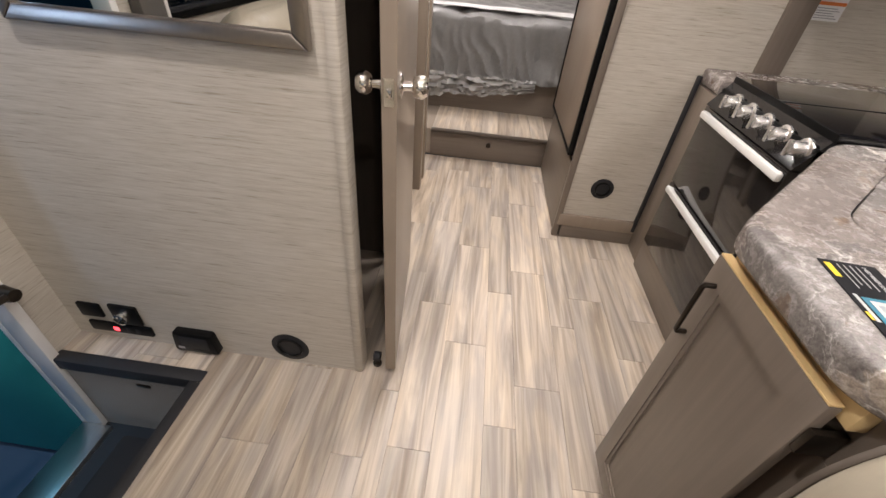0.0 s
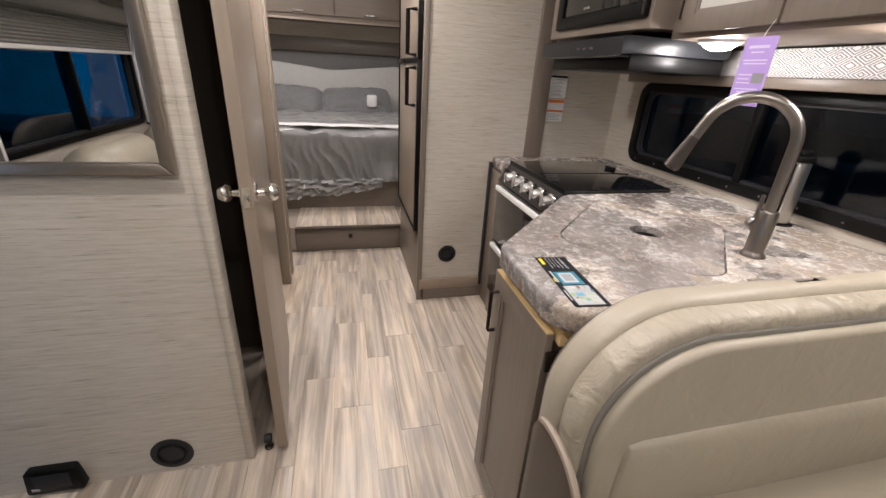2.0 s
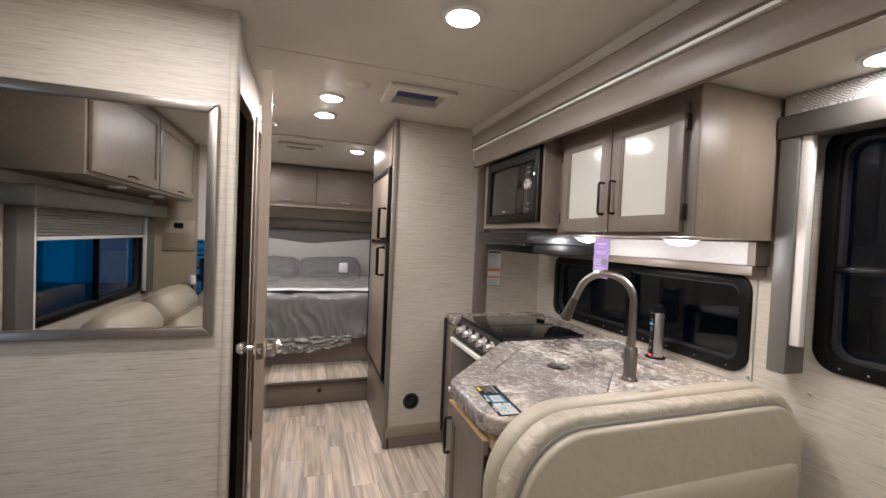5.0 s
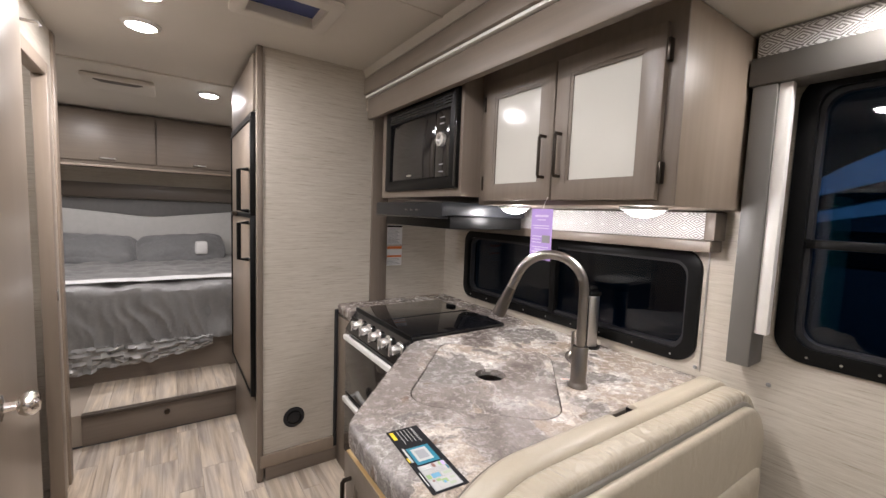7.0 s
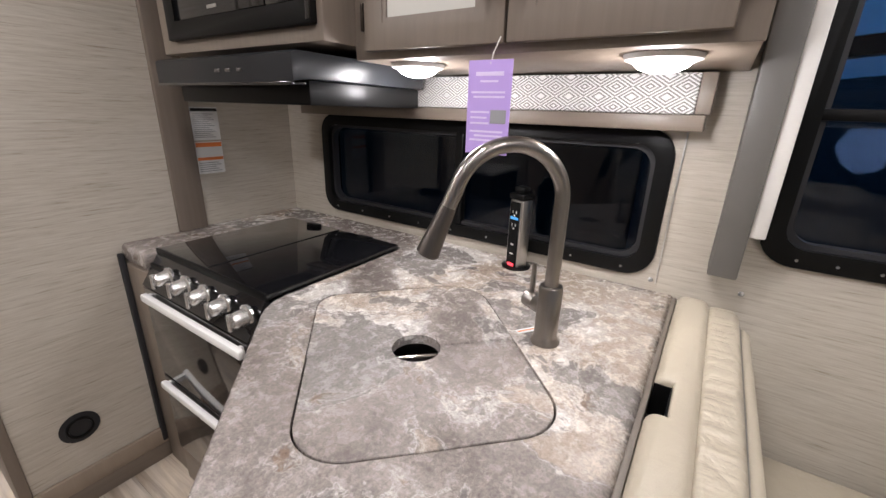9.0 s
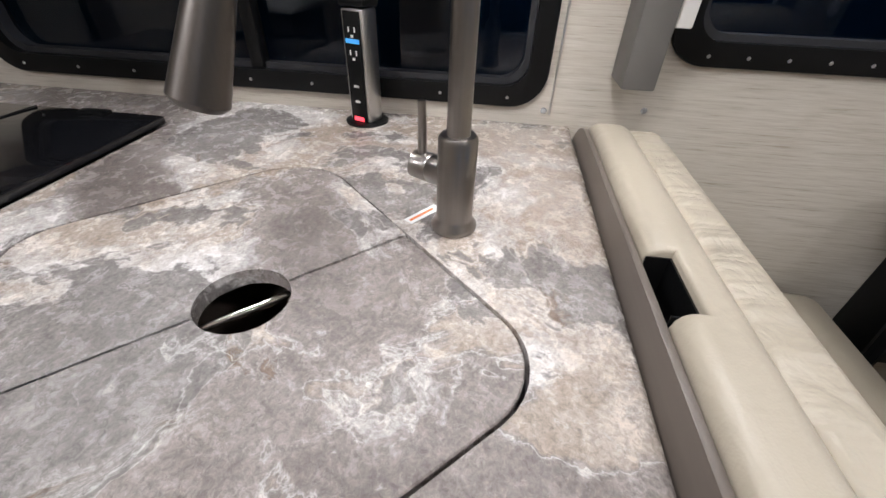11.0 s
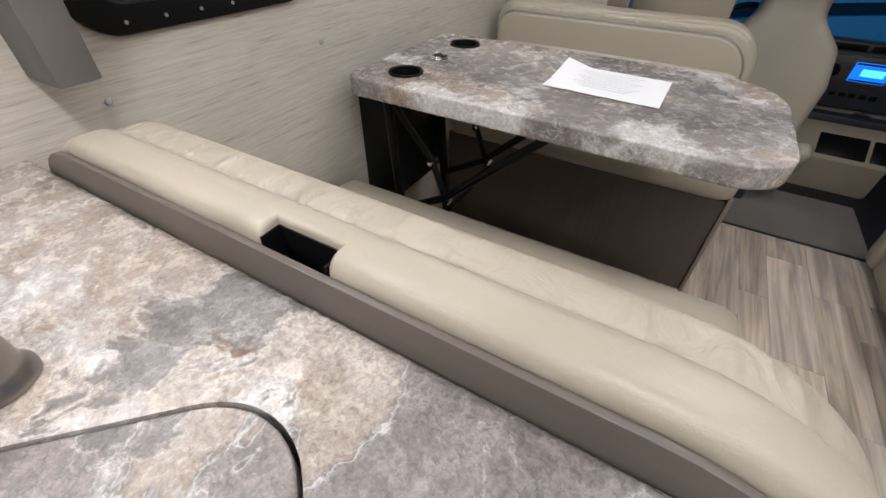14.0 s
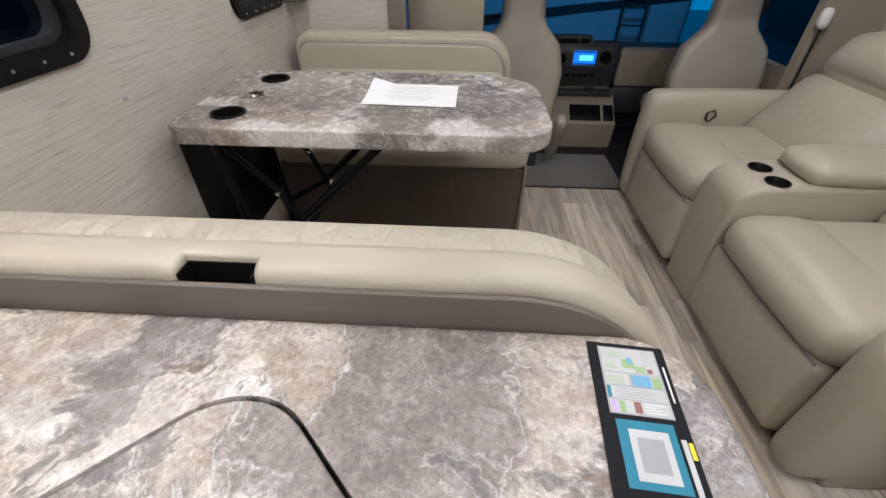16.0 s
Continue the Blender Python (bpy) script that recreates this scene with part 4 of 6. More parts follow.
part("print_board", box(1.612, 1.689, 0.222, 1.60, 1.380, 1.470, 0.004), "print", val)
part("rail", box(1.602, 1.689, 0.197, 1.60, 1.342, 1.379, 0.004), "cab_y", val, "taupe bottom rail")
part("end_cap", box(1.608, 1.689, 0.190, 0.2215, 1.380, 1.470, 0.003), "cab", val)
dv = thing("dinette_valance", (1.63, -0.7, 1.80), "lozenge-print valance with dark grey rail above the dinette window", "valance")
part("print_board", box(1.60, 1.689, -1.74, 0.125, 1.911, 1.983, 0.012), "print", dv)
part("rail", box(1.585, 1.689, -1.74, 0.130, 1.832, 1.910, 0.004), "grey", dv, "dark grey rail")
for y in (0.061, -1.72):
    solo("window_side_board", box(1.59, 1.689, y, y + 0.060, 1.016, 1.831, 0.004), "grey", "dark grey upright board beside the dinette window", "trim", "window boards")
solo("blind_channel", box(1.600, 1.630, 0.030, 0.0605, 1.119, 1.831, 0.003), "white", "white vertical blind channel", "trim")
structure("trim_wall_seam", box(1.684, 1.6895, 0.228, 0.2315, 0.93, 1.342), "silver")
for y, z in ((0.243, 0.938), (0.036, 0.953), (-0.501, 0.941)):
    solo("wall_stop", turned([(0.0, -0.008), (0.005, -0.007), (0.007, -0.003), (0.005, 0.0)], (1.689, y, z), "x", 12), "plastic_wrap", "small clear bumper on the wallpaper", "bumper", "wall bumpers")


def puck(name, x, y, z, r, watts, label, group, dome=0.018, round_=False):
    p = thing(name, (x, y, z - dome), label, "lamp", group)
    part("ring", turned([(r * 1.35, 0.0), (r * 1.3, -0.008), (r * 1.02, -0.013), (r, -0.006), (r, 0.0)], (x, y, z)), "white", p)
    prof = [(r, -0.006)] + [(r * math.cos(a * math.pi / 12), -0.008 - (dome - 0.008) * math.sin(a * math.pi / 12)) for a in range(6)] + [(0.0, -dome)]
    part("lens", turned(prof, (x, y, z)), "lens" if watts else "frost", p, "frosted lens")
    if watts:
        lamp("lamp", x, y, z - dome - (0.024 if round_ else 0.004), watts, r * (0.4 if round_ else 0.8), WARM, round_)


CE, UN = "ceiling puck lamps", "under-cabinet lamps"
for x, y, w_ in ((0.126, 1.517, 12), (0.104, 1.875, 10), (0.436, 2.95, 10), (-0.5, 3.4, 15), (0.504, 0.456, 9.5), (0.30, -0.75, 8), (-0.42, 0.22, 11), (-0.45, -1.3, 9), (-0.75, 1.85, 5)):
    puck("ceiling_lamp", x, y, CEIL - 0.001, 0.055, w_, "round lit puck lamp on the ceiling", CE, 0.024)
puck("ceiling_lamp", 1.50, -0.20, 1.984, 0.055, 2.8, "round lit puck lamp on the slide-out ceiling", CE)
puck("ceiling_lamp", 1.40, -1.20, 1.984, 0.055, 5.5, "round lit puck lamp on the slide-out ceiling", CE)
for y, w_ in ((0.27, 3.0), (0.80, 4.2)):
    puck("cabinet_lamp", 1.33, y, 1.474, 0.048, w_, "small lit puck lamp under the wall cabinet", UN, 0.03, True)

# ---------- fridge and hall ----------
fr = thing("fridge_cabinet", (0.83, 2.2, 0), "tall cabinet with wallpapered side round the refrigerator", "cabinet")
part("side_panel", box(0.575, 1.151, 1.782, 1.799, 0.145, 1.984), "wallpaper", fr, "beige wallpapered side")
part("upper_panel", box(0.575, 1.108, 1.782, 1.80, 1.984, 2.199), "wallpaper", fr)
part("corner_trim", box(0.545, 0.575, 1.772, 1.805, 0.0, 2.199, 0.006), "cab", fr, "taupe corner trim")
part("base_board", box(0.56, 1.06, 1.768, 1.80, 0.075, 0.144, 0.005), "side", fr, "taupe base board")
part("kick", box(0.585, 1.06, 1.775, 1.80, 0.0, 0.074, 0.003), "cab_x", fr)
part("carcass", box(0.56, 1.10, 1.806, 2.60, 0.0, 2.199), "cab", fr)
part("lower_panel", box(0.548, 0.559, 1.82, 2.58, 0.02, 0.42, 0.003), "cab_y", fr)
ud = part("upper_door", box(0.536, 0.559, 1.82, 2.58, 1.90, 2.17, 0.004), "cab_y", fr)
fg = thing("refrigerator", (0.55, 2.2, 0.44), "taupe-panelled refrigerator with black frame and loop handles", "refrigerator")
for z0, z1, hz0, hz1 in ((0.46, 1.375, 1.16, 1.35), (1.40, 1.86, 1.41, 1.62)):
    d = part("fridge_door", box(0.532, 0.5585, 1.845, 2.56, z0, z1, 0.003), "side", fg)
    rim_ = cut(box(0.525, 0.558, 1.825, 2.575, z0 - 0.012, z1 + 0.012, 0.003), box(0.4, 0.7, 1.8455, 2.5595, z0 + 0.0, z1 - 0.0))
    part("door_frame", rim_, "black", d, "black frame")
    part("handle", tube([(0.528, 1.90, hz0), (0.482, 1.90, hz0 + 0.004), (0.482, 1.90, hz1 - 0.004), (0.528, 1.90, hz1)], 0.011, 8), "black", d, "black loop handle")
part("vent_strip", box(0.528, 0.5585, 1.83, 2.57, 1.873, 1.895, 0.003), "black", fg)
part("latch", box(0.50, 0.53, 2.30, 2.36, 1.375, 1.40, 0.004), "bronze", fg)


def round_vent(at, axis, r=0.056):
    v = thing("air_vent", at, "round black floor-level air vent in the wall", "vent", "round vents")
    part("rim", cut(turned([(r * 1.25, 0.0), (r * 1.22, -0.008), (r * 1.0, -0.014), (r * 0.95, 0.0)], at, axis), turned([(r * 0.84, -0.05), (r * 0.84, 0.05)], at, axis)), "black", v)
    part("dish", turned([(r * 0.9, -0.001), (r * 0.5, -0.003), (0.0, -0.004)], at, axis), "rubber", v)
    part("inner_ring", turned([(r * 0.62, -0.004), (r * 0.60, -0.009), (r * 0.52, -0.009), (r * 0.50, -0.004), (r * 0.62, -0.004)], at, axis, caps=False), "black", v)
    return v


round_vent((0.73, 1.781, 0.311), "y", 0.062)
round_vent((-0.482, 0.747, 0.084), "y", 0.074)

jamb = thing("doorway_trim", (-0.25, 1.76, 0), "taupe wooden casing of the bathroom doorway", "door frame", kind="structure")
part("casing", box(-0.29, -0.238, 2.085, 2.135, 0.0, 2.02, 0.004), "side", jamb)
part("casing", box(-0.29, -0.238, 1.45, 1.49, 0.0, 2.02, 0.004), "side", jamb)
part("casing", box(-0.29, -0.238, 1.491, 2.084, 1.965, 2.02, 0.004), "side", jamb)
part("strike", box(-0.2378, -0.2355, 2.098, 2.118, 0.97, 1.03, 0.0008), "chrome", jamb, "small steel strike plate")
structure("trim_hall_end", box(-0.296, -0.24, 2.236, 2.296, 0.0, CEIL - 0.001, 0.004), "side")
structure("trim_wall_corner", box(-0.256, -0.226, 0.742, 0.806, 0.0, CEIL - 0.001, 0.008), "wallpaper")

dl = thing("bathroom_door", (-0.14, 1.08, 0.015), "satin taupe bathroom door standing fully open against the partition", "door")
leafm = Matrix.Translation((-0.192, 1.40, 0)) @ Matrix.Rotation(radians(5.5), 4, "Z")
part("leaf", turn(box(-0.017, 0.017, -0.64, 0.0, 0.02, 2.02, 0.003), leafm), "door", dl)
part("edge_band", turn(box(-0.0165, 0.0165, -0.6425, -0.64, 0.022, 2.018), leafm), "side", dl, "tan edge band")
for s in (1, -1):
    k = part("knob", turn(turned([(0.028, 0.017 * s), (0.028, 0.022 * s), (0.012, 0.026 * s), (0.010, 0.044 * s), (0.020, 0.048 * s), (0.026, 0.058 * s), (0.026, 0.070 * s), (0.018, 0.080 * s), (0.0, 0.082 * s)], (0, -0.585, 0.985), "x"), leafm), "chrome", dl, "polished nickel knob")
part("latch_plate", turn(box(-0.011, 0.011, -0.6445, -0.6425, 0.955, 1.015), leafm), "chrome", dl)
part("bolt", turn(box(-0.006, 0.006, -0.652, -0.6445, 0.975, 0.993, 0.002), leafm), "chrome", dl)
for z in (0.25, 1.05, 1.80):
    part("hinge", turn(tube([(-0.012, 0.008, z), (-0.012, 0.008, z + 0.09)], 0.007, 8), leafm), "bronze", dl)
for z in (1.90, 2.0):
    h = thing("door_hook", (-0.238, 1.33 + (z - 1.9) * 4, z), "small silver door hook on the partition", "hook", "door hooks")
    part("arm", tube([(-0.25, 1.60, z + 0.13), (-0.17, 1.60, z + 0.13), (-0.165, 1.60, z + 0.118)], 0.006, 8), "silver", h)
stp = thing("door_stop", (-0.185, 0.79, 0), "small black rubber door stop on the floor", "door stop")
part("post", turned([(0.016, 0.0), (0.016, 0.006), (0.008, 0.01), (0.008, 0.03), (0.0, 0.03)], (-0.185, 0.79, 0.001)), "bronze", stp)
part("pad", turned([(0.0, -0.012), (0.016, -0.012), (0.018, 0.0), (0.016, 0.012), (0.0, 0.012)], (-0.185, 0.79, 0.045), "x"), "rubber", stp)

van = thing("bathroom_vanity", (-0.75, 2.0, 0), "dark vanity with pale top inside the bathroom", "vanity")
part("cabinet", box(-1.0, -0.42, 1.86, 2.24, 0.0, 0.80, 0.004), "dark", van)
part("top", box(-1.03, -0.40, 1.83, 2.245, 0.80, 0.84, 0.006), "white", van)
solo("bathroom_floor_mat", box(-1.2, -0.3, 1.0, 1.8, -0.003, 0.004), "joint", "plain brown bathroom floor", "floor")

# framed mirror
mi = thing("wall_mirror", (-0.60, 0.75, 1.05), "rectangular wall mirror in a wide pewter frame", "mirror")
MX0, MX1, MZ0, MZ1 = -0.914, -0.281, 1.056, 1.862
for i, (a, b_) in enumerate((((MX0, MZ0), (MX1, MZ0)), ((MX1, MZ0), (MX1, MZ1)), ((MX1, MZ1), (MX0, MZ1)), ((MX0, MZ1), (MX0, MZ0)))):
    w_ = 0.032
    q = [a, b_]
    c = Vector(((MX0 + MX1) / 2, (MZ0 + MZ1) / 2))
    ins = [Vector((p[0] + (w_ if p[0] < c.x else -w_), p[1] + (w_ if p[1] < c.y else -w_))) for p in q]
    part("frame_side", prism([Vector(a), Vector(b_), ins[1], ins[0]], 0.722, 0.7475, "xz", 0.005, 2), "pewter", mi)
part("glass", box(MX0 + 0.028, MX1 - 0.028, 0.735, 0.740, MZ0 + 0.028, MZ1 - 0.028), "mirror", mi, "silvered glass")
part("backing", box(MX0 + 0.028, MX1 - 0.028, 0.741, 0.7475, MZ0 + 0.028, MZ1 - 0.028), "dark", mi)

# low sockets on the mirror wall
for x0, x1, z0, z1, lab in ((-1.222, -1.140, 0.112, 0.175, "black blank plate low on the wall"), (-1.215, -0.985, 0.040, 0.086, "black switch strip with a red light low on the wall")):
    s_ = thing("wall_switch", ((x0 + x1) / 2, 0.76, z0), lab, "switch")
    part("plate", box(x0, x1, 0.735, 0.7475, z0, z1, 0.005), "black", s_)
    if z0 < 0.1:
        part("indicator", box(-1.124, -1.106, 0.7335, 0.7355, 0.054, 0.072), "red_led", s_, "red light")
        for xx in (-1.07, -1.035):
            part("button", box(xx - 0.008, xx + 0.008, 0.7325, 0.7355, 0.052, 0.076, 0.002), "rubber", s_)
s_ = thing("power_socket", (-1.11, 0.76, 0.06), "black twelve-volt socket with a chrome ring", "socket")
part("plate", box(-1.105, -1.005, 0.735, 0.7475, 0.092, 0.185, 0.006), "black", s_)
part("ring", turned([(0.024, 0.0), (0.024, -0.02), (0.018, -0.022), (0.017, -0.004), (0.0, -0.004)], (-1.058, 0.735, 0.138), "y"), "chrome", s_, "chrome ring")
s_ = thing("power_outlet", (-0.85, 0.76, 0.012), "black double power outlet low on the wall", "outlet")
part("box", prism(rounded([(-0.900, 0.014), (-0.738, 0.014), (-0.750, 0.112), (-0.888, 0.112)], 0.012, 4), 0.718, 0.7475, "xz", 0.004), "black", s_)
part("face", box(-0.870, -0.768, 0.7155, 0.7185, 0.035, 0.095, 0.003), "rubber", s_)
part("label", box(-0.88, -0.858, 0.7145, 0.716, 0.034, 0.044), "grey_ink", s_)

# ceiling fittings
cv = thing("roof_vent", (0.595, 1.33, 2.17), "cream roof vent frame with a dark blue opening", "vent")
part("frame", cut(prism(rect(0.388, 0.750, 1.145, 1.447, 0.02), 2.178, 2.199, "xy", 0.006), box(0.436, 0.702, 1.200, 1.400, 2.0, 2.4)), "ceiling", cv)
part("shaft", cut(box(0.437, 0.701, 1.201, 1.399, 2.18, 2.219), box(0.442, 0.696, 1.206, 1.394, 2.0, 2.4)), "ceiling", cv)
part("lid", box(0.437, 0.701, 1.201, 1.399, 2.2195, 2.226), "vent_lid", cv, "dark blue translucent lid")
solo("ceiling_speaker", turned([(0.0, -0.014), (0.04, -0.014), (0.055, -0.006), (0.06, 0.0)], (0.247, 1.264, 2.199)), "ceiling", "round off-white flush ceiling speaker", "speaker")
ac = thing("ceiling_air_outlet", (-0.05, 3.04, 2.16), "off-white ceiling air outlet with a dark slot", "air outlet")
part("housing", box(-0.24, 0.13, 2.88, 3.2, 2.168, 2.199, 0.012), "ceiling", ac)
part("slot", prism(rounded([(-0.19, 2.90), (0.08, 2.90), (0.03, 2.96), (-0.14, 2.96)], 0.01, 3), 2.1645, 2.1685, "xy"), "dark", ac)

# ---------- bed ----------
bed = thing("bed", (0.1, 3.8, 0.187), "double bed with crumpled grey satin quilt and white band", "bed")
part("base", box(-1.25, 1.08, 3.12, 4.50, 0.187, 0.46), "cab_x", bed, "taupe wooden bed base")
part("mattress", cushion(-1.25, 1.08, 3.08, 4.50, 0.46, 0.80, 0.06, 0.01), "pillow", bed)


def quilt():
    random.seed(4)
    b = bmesh.new()
    nx, ny = 190, 80
    grid = []
    for j in range(ny + 1):
        row = []
        for i in range(nx + 1):
            x = -1.26 + 2.36 * i / nx
            s = j / ny
            if s < 0.38:
                k = s / 0.38
                u = x * 11 + 1.6 * k + 0.8 * noise.noise((x * 3, k * 2, 9))
                fold = 0.9 - 2.2 * abs(noise.noise((u, k * 0.9, 0))) + 0.35 * noise.noise((x * 34, k * 2.5, 3))
                y = 3.06 - fold * 0.034 * max(0.0, 1 - k) ** 0.6 * (0.5 + 0.5 * min(1, 6 * (1 - k)))
                z = 0.44 + 0.375 * k + 0.012 * noise.noise((x * 9, 0, 1)) * (1 - k)
            else:
                k = (s - 0.38) / 0.62
                r = min(1, k / 0.06)
                y = 3.05 + 1.35 * k
                z = 0.815 + 0.035 * math.sin(r * math.pi / 2) + 0.05 * k + 0.030 * noise.noise((x * 4, y * 7, 0)) + 0.022 * (0.5 - abs(noise.noise((x * 9 + y * 4, y * 11, 5))))
            row.append(b.verts.new((x, y, z)))
        grid.append(row)
    for j in range(ny):
        for i in range(nx):
            b.faces.new((grid[j][i], grid[j][i + 1], grid[j + 1][i + 1], grid[j + 1][i]))
    return b


qs = solo("quilt", quilt(), "quilt", "crumpled grey satin quilt hanging over the bed front", "quilt", at=(0, 3.7, 0.44))
band = bmesh.new()
gr = [[band.verts.new((-1.2 + 2.28 * i / 40, 3.125 + 0.13 * j / 5, 0.884 + 0.006 * j / 5 + 0.006 * noise.noise((i * 0.3, j * 0.6, 2)))) for i in range(41)] for j in range(6)]
for j in range(5):
    for i in range(40):
        band.faces.new((gr[j][i], gr[j][i + 1], gr[j + 1][i + 1], gr[j + 1][i]))
part("white_band", band, "band", qs, "white satin band")
wrap = bmesh.new()
gr = [[wrap.verts.new((-0.75 + 1.2 * i / 50, 3.035 + 0.060 * noise.noise((i * 0.45, j * 0.9, 0)) + 0.02 * noise.noise((i * 1.3, j * 1.9, 7)), 0.47 - (0.16 + 0.05 * noise.noise((i * 0.09, 0, 4))) * math.sin(math.pi * (0.08 + 0.84 * i / 50)) ** 0.6 * j / 10)) for i in range(51)] for j in range(11)]
for j in range(10):
    for i in range(50):
        wrap.faces.new((gr[j][i], gr[j][i + 1], gr[j + 1][i + 1], gr[j + 1][i]))
part("plastic_wrap", wrap, "plastic_wrap", bed, "crinkled clear plastic wrap")


def pillow(cx, w, tilt):
    b = cushion(-w / 2, w / 2, -0.085, 0.085, -0.17, 0.17, 0.08, 0.02, 22)
    for v in b.verts:
        k = (abs(v.co.x) / (w / 2)) ** 3
        v.co.y *= 1 - 0.55 * k
        v.co.z *= 1 + 0.10 * k
        v.co += Vector((0, 0.026 * noise.noise(v.co * 7 + Vector((cx, 0, 0))) + 0.012 * noise.noise(v.co * 19 + Vector((cx, 3, 0))), 0.02 * noise.noise(v.co * 6)))
    return turn(b, Matrix.Translation((cx, 4.33, 0.99)) @ Matrix.Rotation(radians(-52), 4, "X") @ Matrix.Rotation(radians(tilt), 4, "Y"))


for cx, w_, tl in ((-0.42, 0.70, 3), (0.30, 0.70, -4), (0.98, 0.2, 0)):
    p_ = solo("pillow", pillow(cx, w_, tl), "pillow", "grey satin pillow leaning on the headboard" + (" with a white patch" if cx == 0.30 else ""), "pillow", "bed pillows")
    if cx == 0.30:
        part("patch", turn(cushion(0.40, 0.50, 4.155, 4.21, 0.955, 1.075, 0.012, 0.004, 3), Matrix.Identity(4)), "band", p_, "white satin patch")
hb = thing("headboard", (0, 4.52, 0.8), "pale grey headboard with a stepped top on charcoal wall", "headboard")
part("panel", prism([(-1.25, 0.80), (1.08, 0.80), (1.08, 1.36), (0.72, 1.36), (0.06, 1.29), (-0.6, 1.36), (-1.25, 1.36)], 4.50, 4.547, "xz", 0.01), "headboard", hb)
part("dark_panel", box(-1.25, 1.08, 4.525, 4.5485, 1.30, 1.46, 0.004), "headwall", hb, "charcoal panel")
part("shelf_board", box(-1.25, 1.08, 4.49, 4.5485, 1.465, 1.60, 0.004), "board", hb, "dark taupe board")
bc = thing("bedroom_cabinet", (0.0, 4.3, 1.70), "taupe overhead cabinets above the bed with two lift doors", "cabinet")
part("body", box(-1.25, 1.08, 4.10, 4.548, 1.735, 2.185, 0.003), "cab_x", bc)
for x0, x1 in ((-1.22, -0.565), (-0.555, 0.105), (0.115, 0.765), (0.775, 1.07)):
    d = part("lift_door", box(x0, x1, 4.082, 4.0995, 1.765, 2.165, 0.004), "cab_x", bc)
    part("handle", tube([((x0 + x1) / 2 - 0.05, 4.083, 1.79), ((x0 + x1) / 2 - 0.045, 4.06, 1.79), ((x0 + x1) / 2 + 0.045, 4.06, 1.79), ((x0 + x1) / 2 + 0.05, 4.083, 1.79)], 0.005, 8), "silver", d, "silver pull")
part("light_rail", box(-1.25, 1.08, 4.09, 4.12, 1.715, 1.734, 0.003), "side", bc)

# ---------- dinette ----------
def bench_back(t, x0, x1, y, s, z0, z1, r, notch=None, k=1.0, depth=(0.105, 0.142, 0.012, 0.070, 0.156), r_wall=0.07):
    """Stacked upholstered layers with piping; the seat side lies at s along y."""
    def slab(a0, a1, m, bev):
        m *= k
        o = rounded([(x0 + m, z0), (x1 - m * 0.4, z0), (x1 - m * 0.4, z1 - m), (x0 + m, z1 - m)], [0.01, 0.01, r_wall, r - m * 0.5], 12)
        lo, hi = sorted((y + s * a0, y + s * a1))
        return prism(o, lo, hi, "xz", bev, 4)
    d0, d1, m1, m2, d2 = depth
    back = slab(0.0, d0, 0.0, 0.020)
    if notch:
        back = cut(back, box(notch[0], notch[1], y - 0.3 if s > 0 else y - 0.028, y + 0.028 if s > 0 else y + 0.3, z1 - 0.085, z1 + 0.1))
        # the vinyl turns softly into the latch cut-out
        soft = [e for e in back.edges if len(e.link_faces) == 2 and e.calc_face_angle(0) > 0.7
                and all(notch[0] - 0.002 < v.co.x < notch[1] + 0.002 and v.co.z > z1 - 0.08 for v in e.verts)]
        bmesh.ops.bevel(back, geom=soft, offset=0.007, segments=3, profile=0.5, affect="EDGES", clamp_overlap=True)
    part("back_roll", back, "leather", t)
    part("front_roll", slab(d0 - 0.007, d1, m1, 0.018), "gathered", t, "cream vinyl roll with gathered stitching")
    part("piping", slab(d1 - 0.006, d1 + 0.0055, m2, 0.005), "piping", t, "grey piping")
    part("back_panel", slab(d1 - 0.002, d2, m2 + 0.010, 0.012), "leather", t)
    lo, hi = sorted((y + s * 0.12, y + s * 0.166))
    part("lumbar_panel", cushion(x0 + 0.10 * k, x1 - 0.045, lo, hi, z0 - 0.02, z0 + 0.235, 0.020, 0.006), "leather", t)


b1 = thing("dinette_bench", (1.1, -0.15, 0), "cream vinyl dinette bench with rounded back against the worktop", "bench", "dinette benches")
part("base", box(0.5225, 1.66, -0.40, 0.155, 0.0, 0.42, 0.004), "dark", b1, "dark brown base")
part("seat", cushion(0.525, 1.66, -0.505, 0.02, 0.42, 0.555, 0.045, 0.012), "leather", b1)
bench_back(b1, 0.517, 1.655, 0.168, -1, 0.50, 0.972, 0.235, (1.055, 1.147), 1.0, (0.068, 0.126, 0.008, 0.032, 0.152), 0.15)
bo = rounded([(0.530, 0.0), (1.66, 0.0), (1.66, 0.953), (0.530, 0.953)], [0, 0, 0.13, 0.22], 12)
part("back_board", prism(bo, 0.169, 0.1785, "xz", 0.002), "board", b1, "dark taupe wooden back board")
part("notch_cup", cut(box(1.0555, 1.1465, 0.1405, 0.1675, 0.888, 0.960), box(1.0575, 1.1445, 0.1425, 0.1775, 0.892, 1.0)), "black", b1, "black latch recess")
side = rounded([(0.155, 0.0), (0.155, 0.695), (0.03, 0.70), (-0.15, 0.50), (-0.44, 0.42), (-0.44, 0.0)], [0.02, 0.05, 0.14, 0.3, 0.08, 0.0], 8)
part("side_board", prism(side, 0.507, 0.521, "yz", 0.002), "dark", b1, "brown side board with pale edge")
part("edge_band", tube([(0.514, p.x, p.y) for p in side if p.y > 0.40 and p.x < 0.14], 0.0085, 8), "side", b1, "pale edge band")
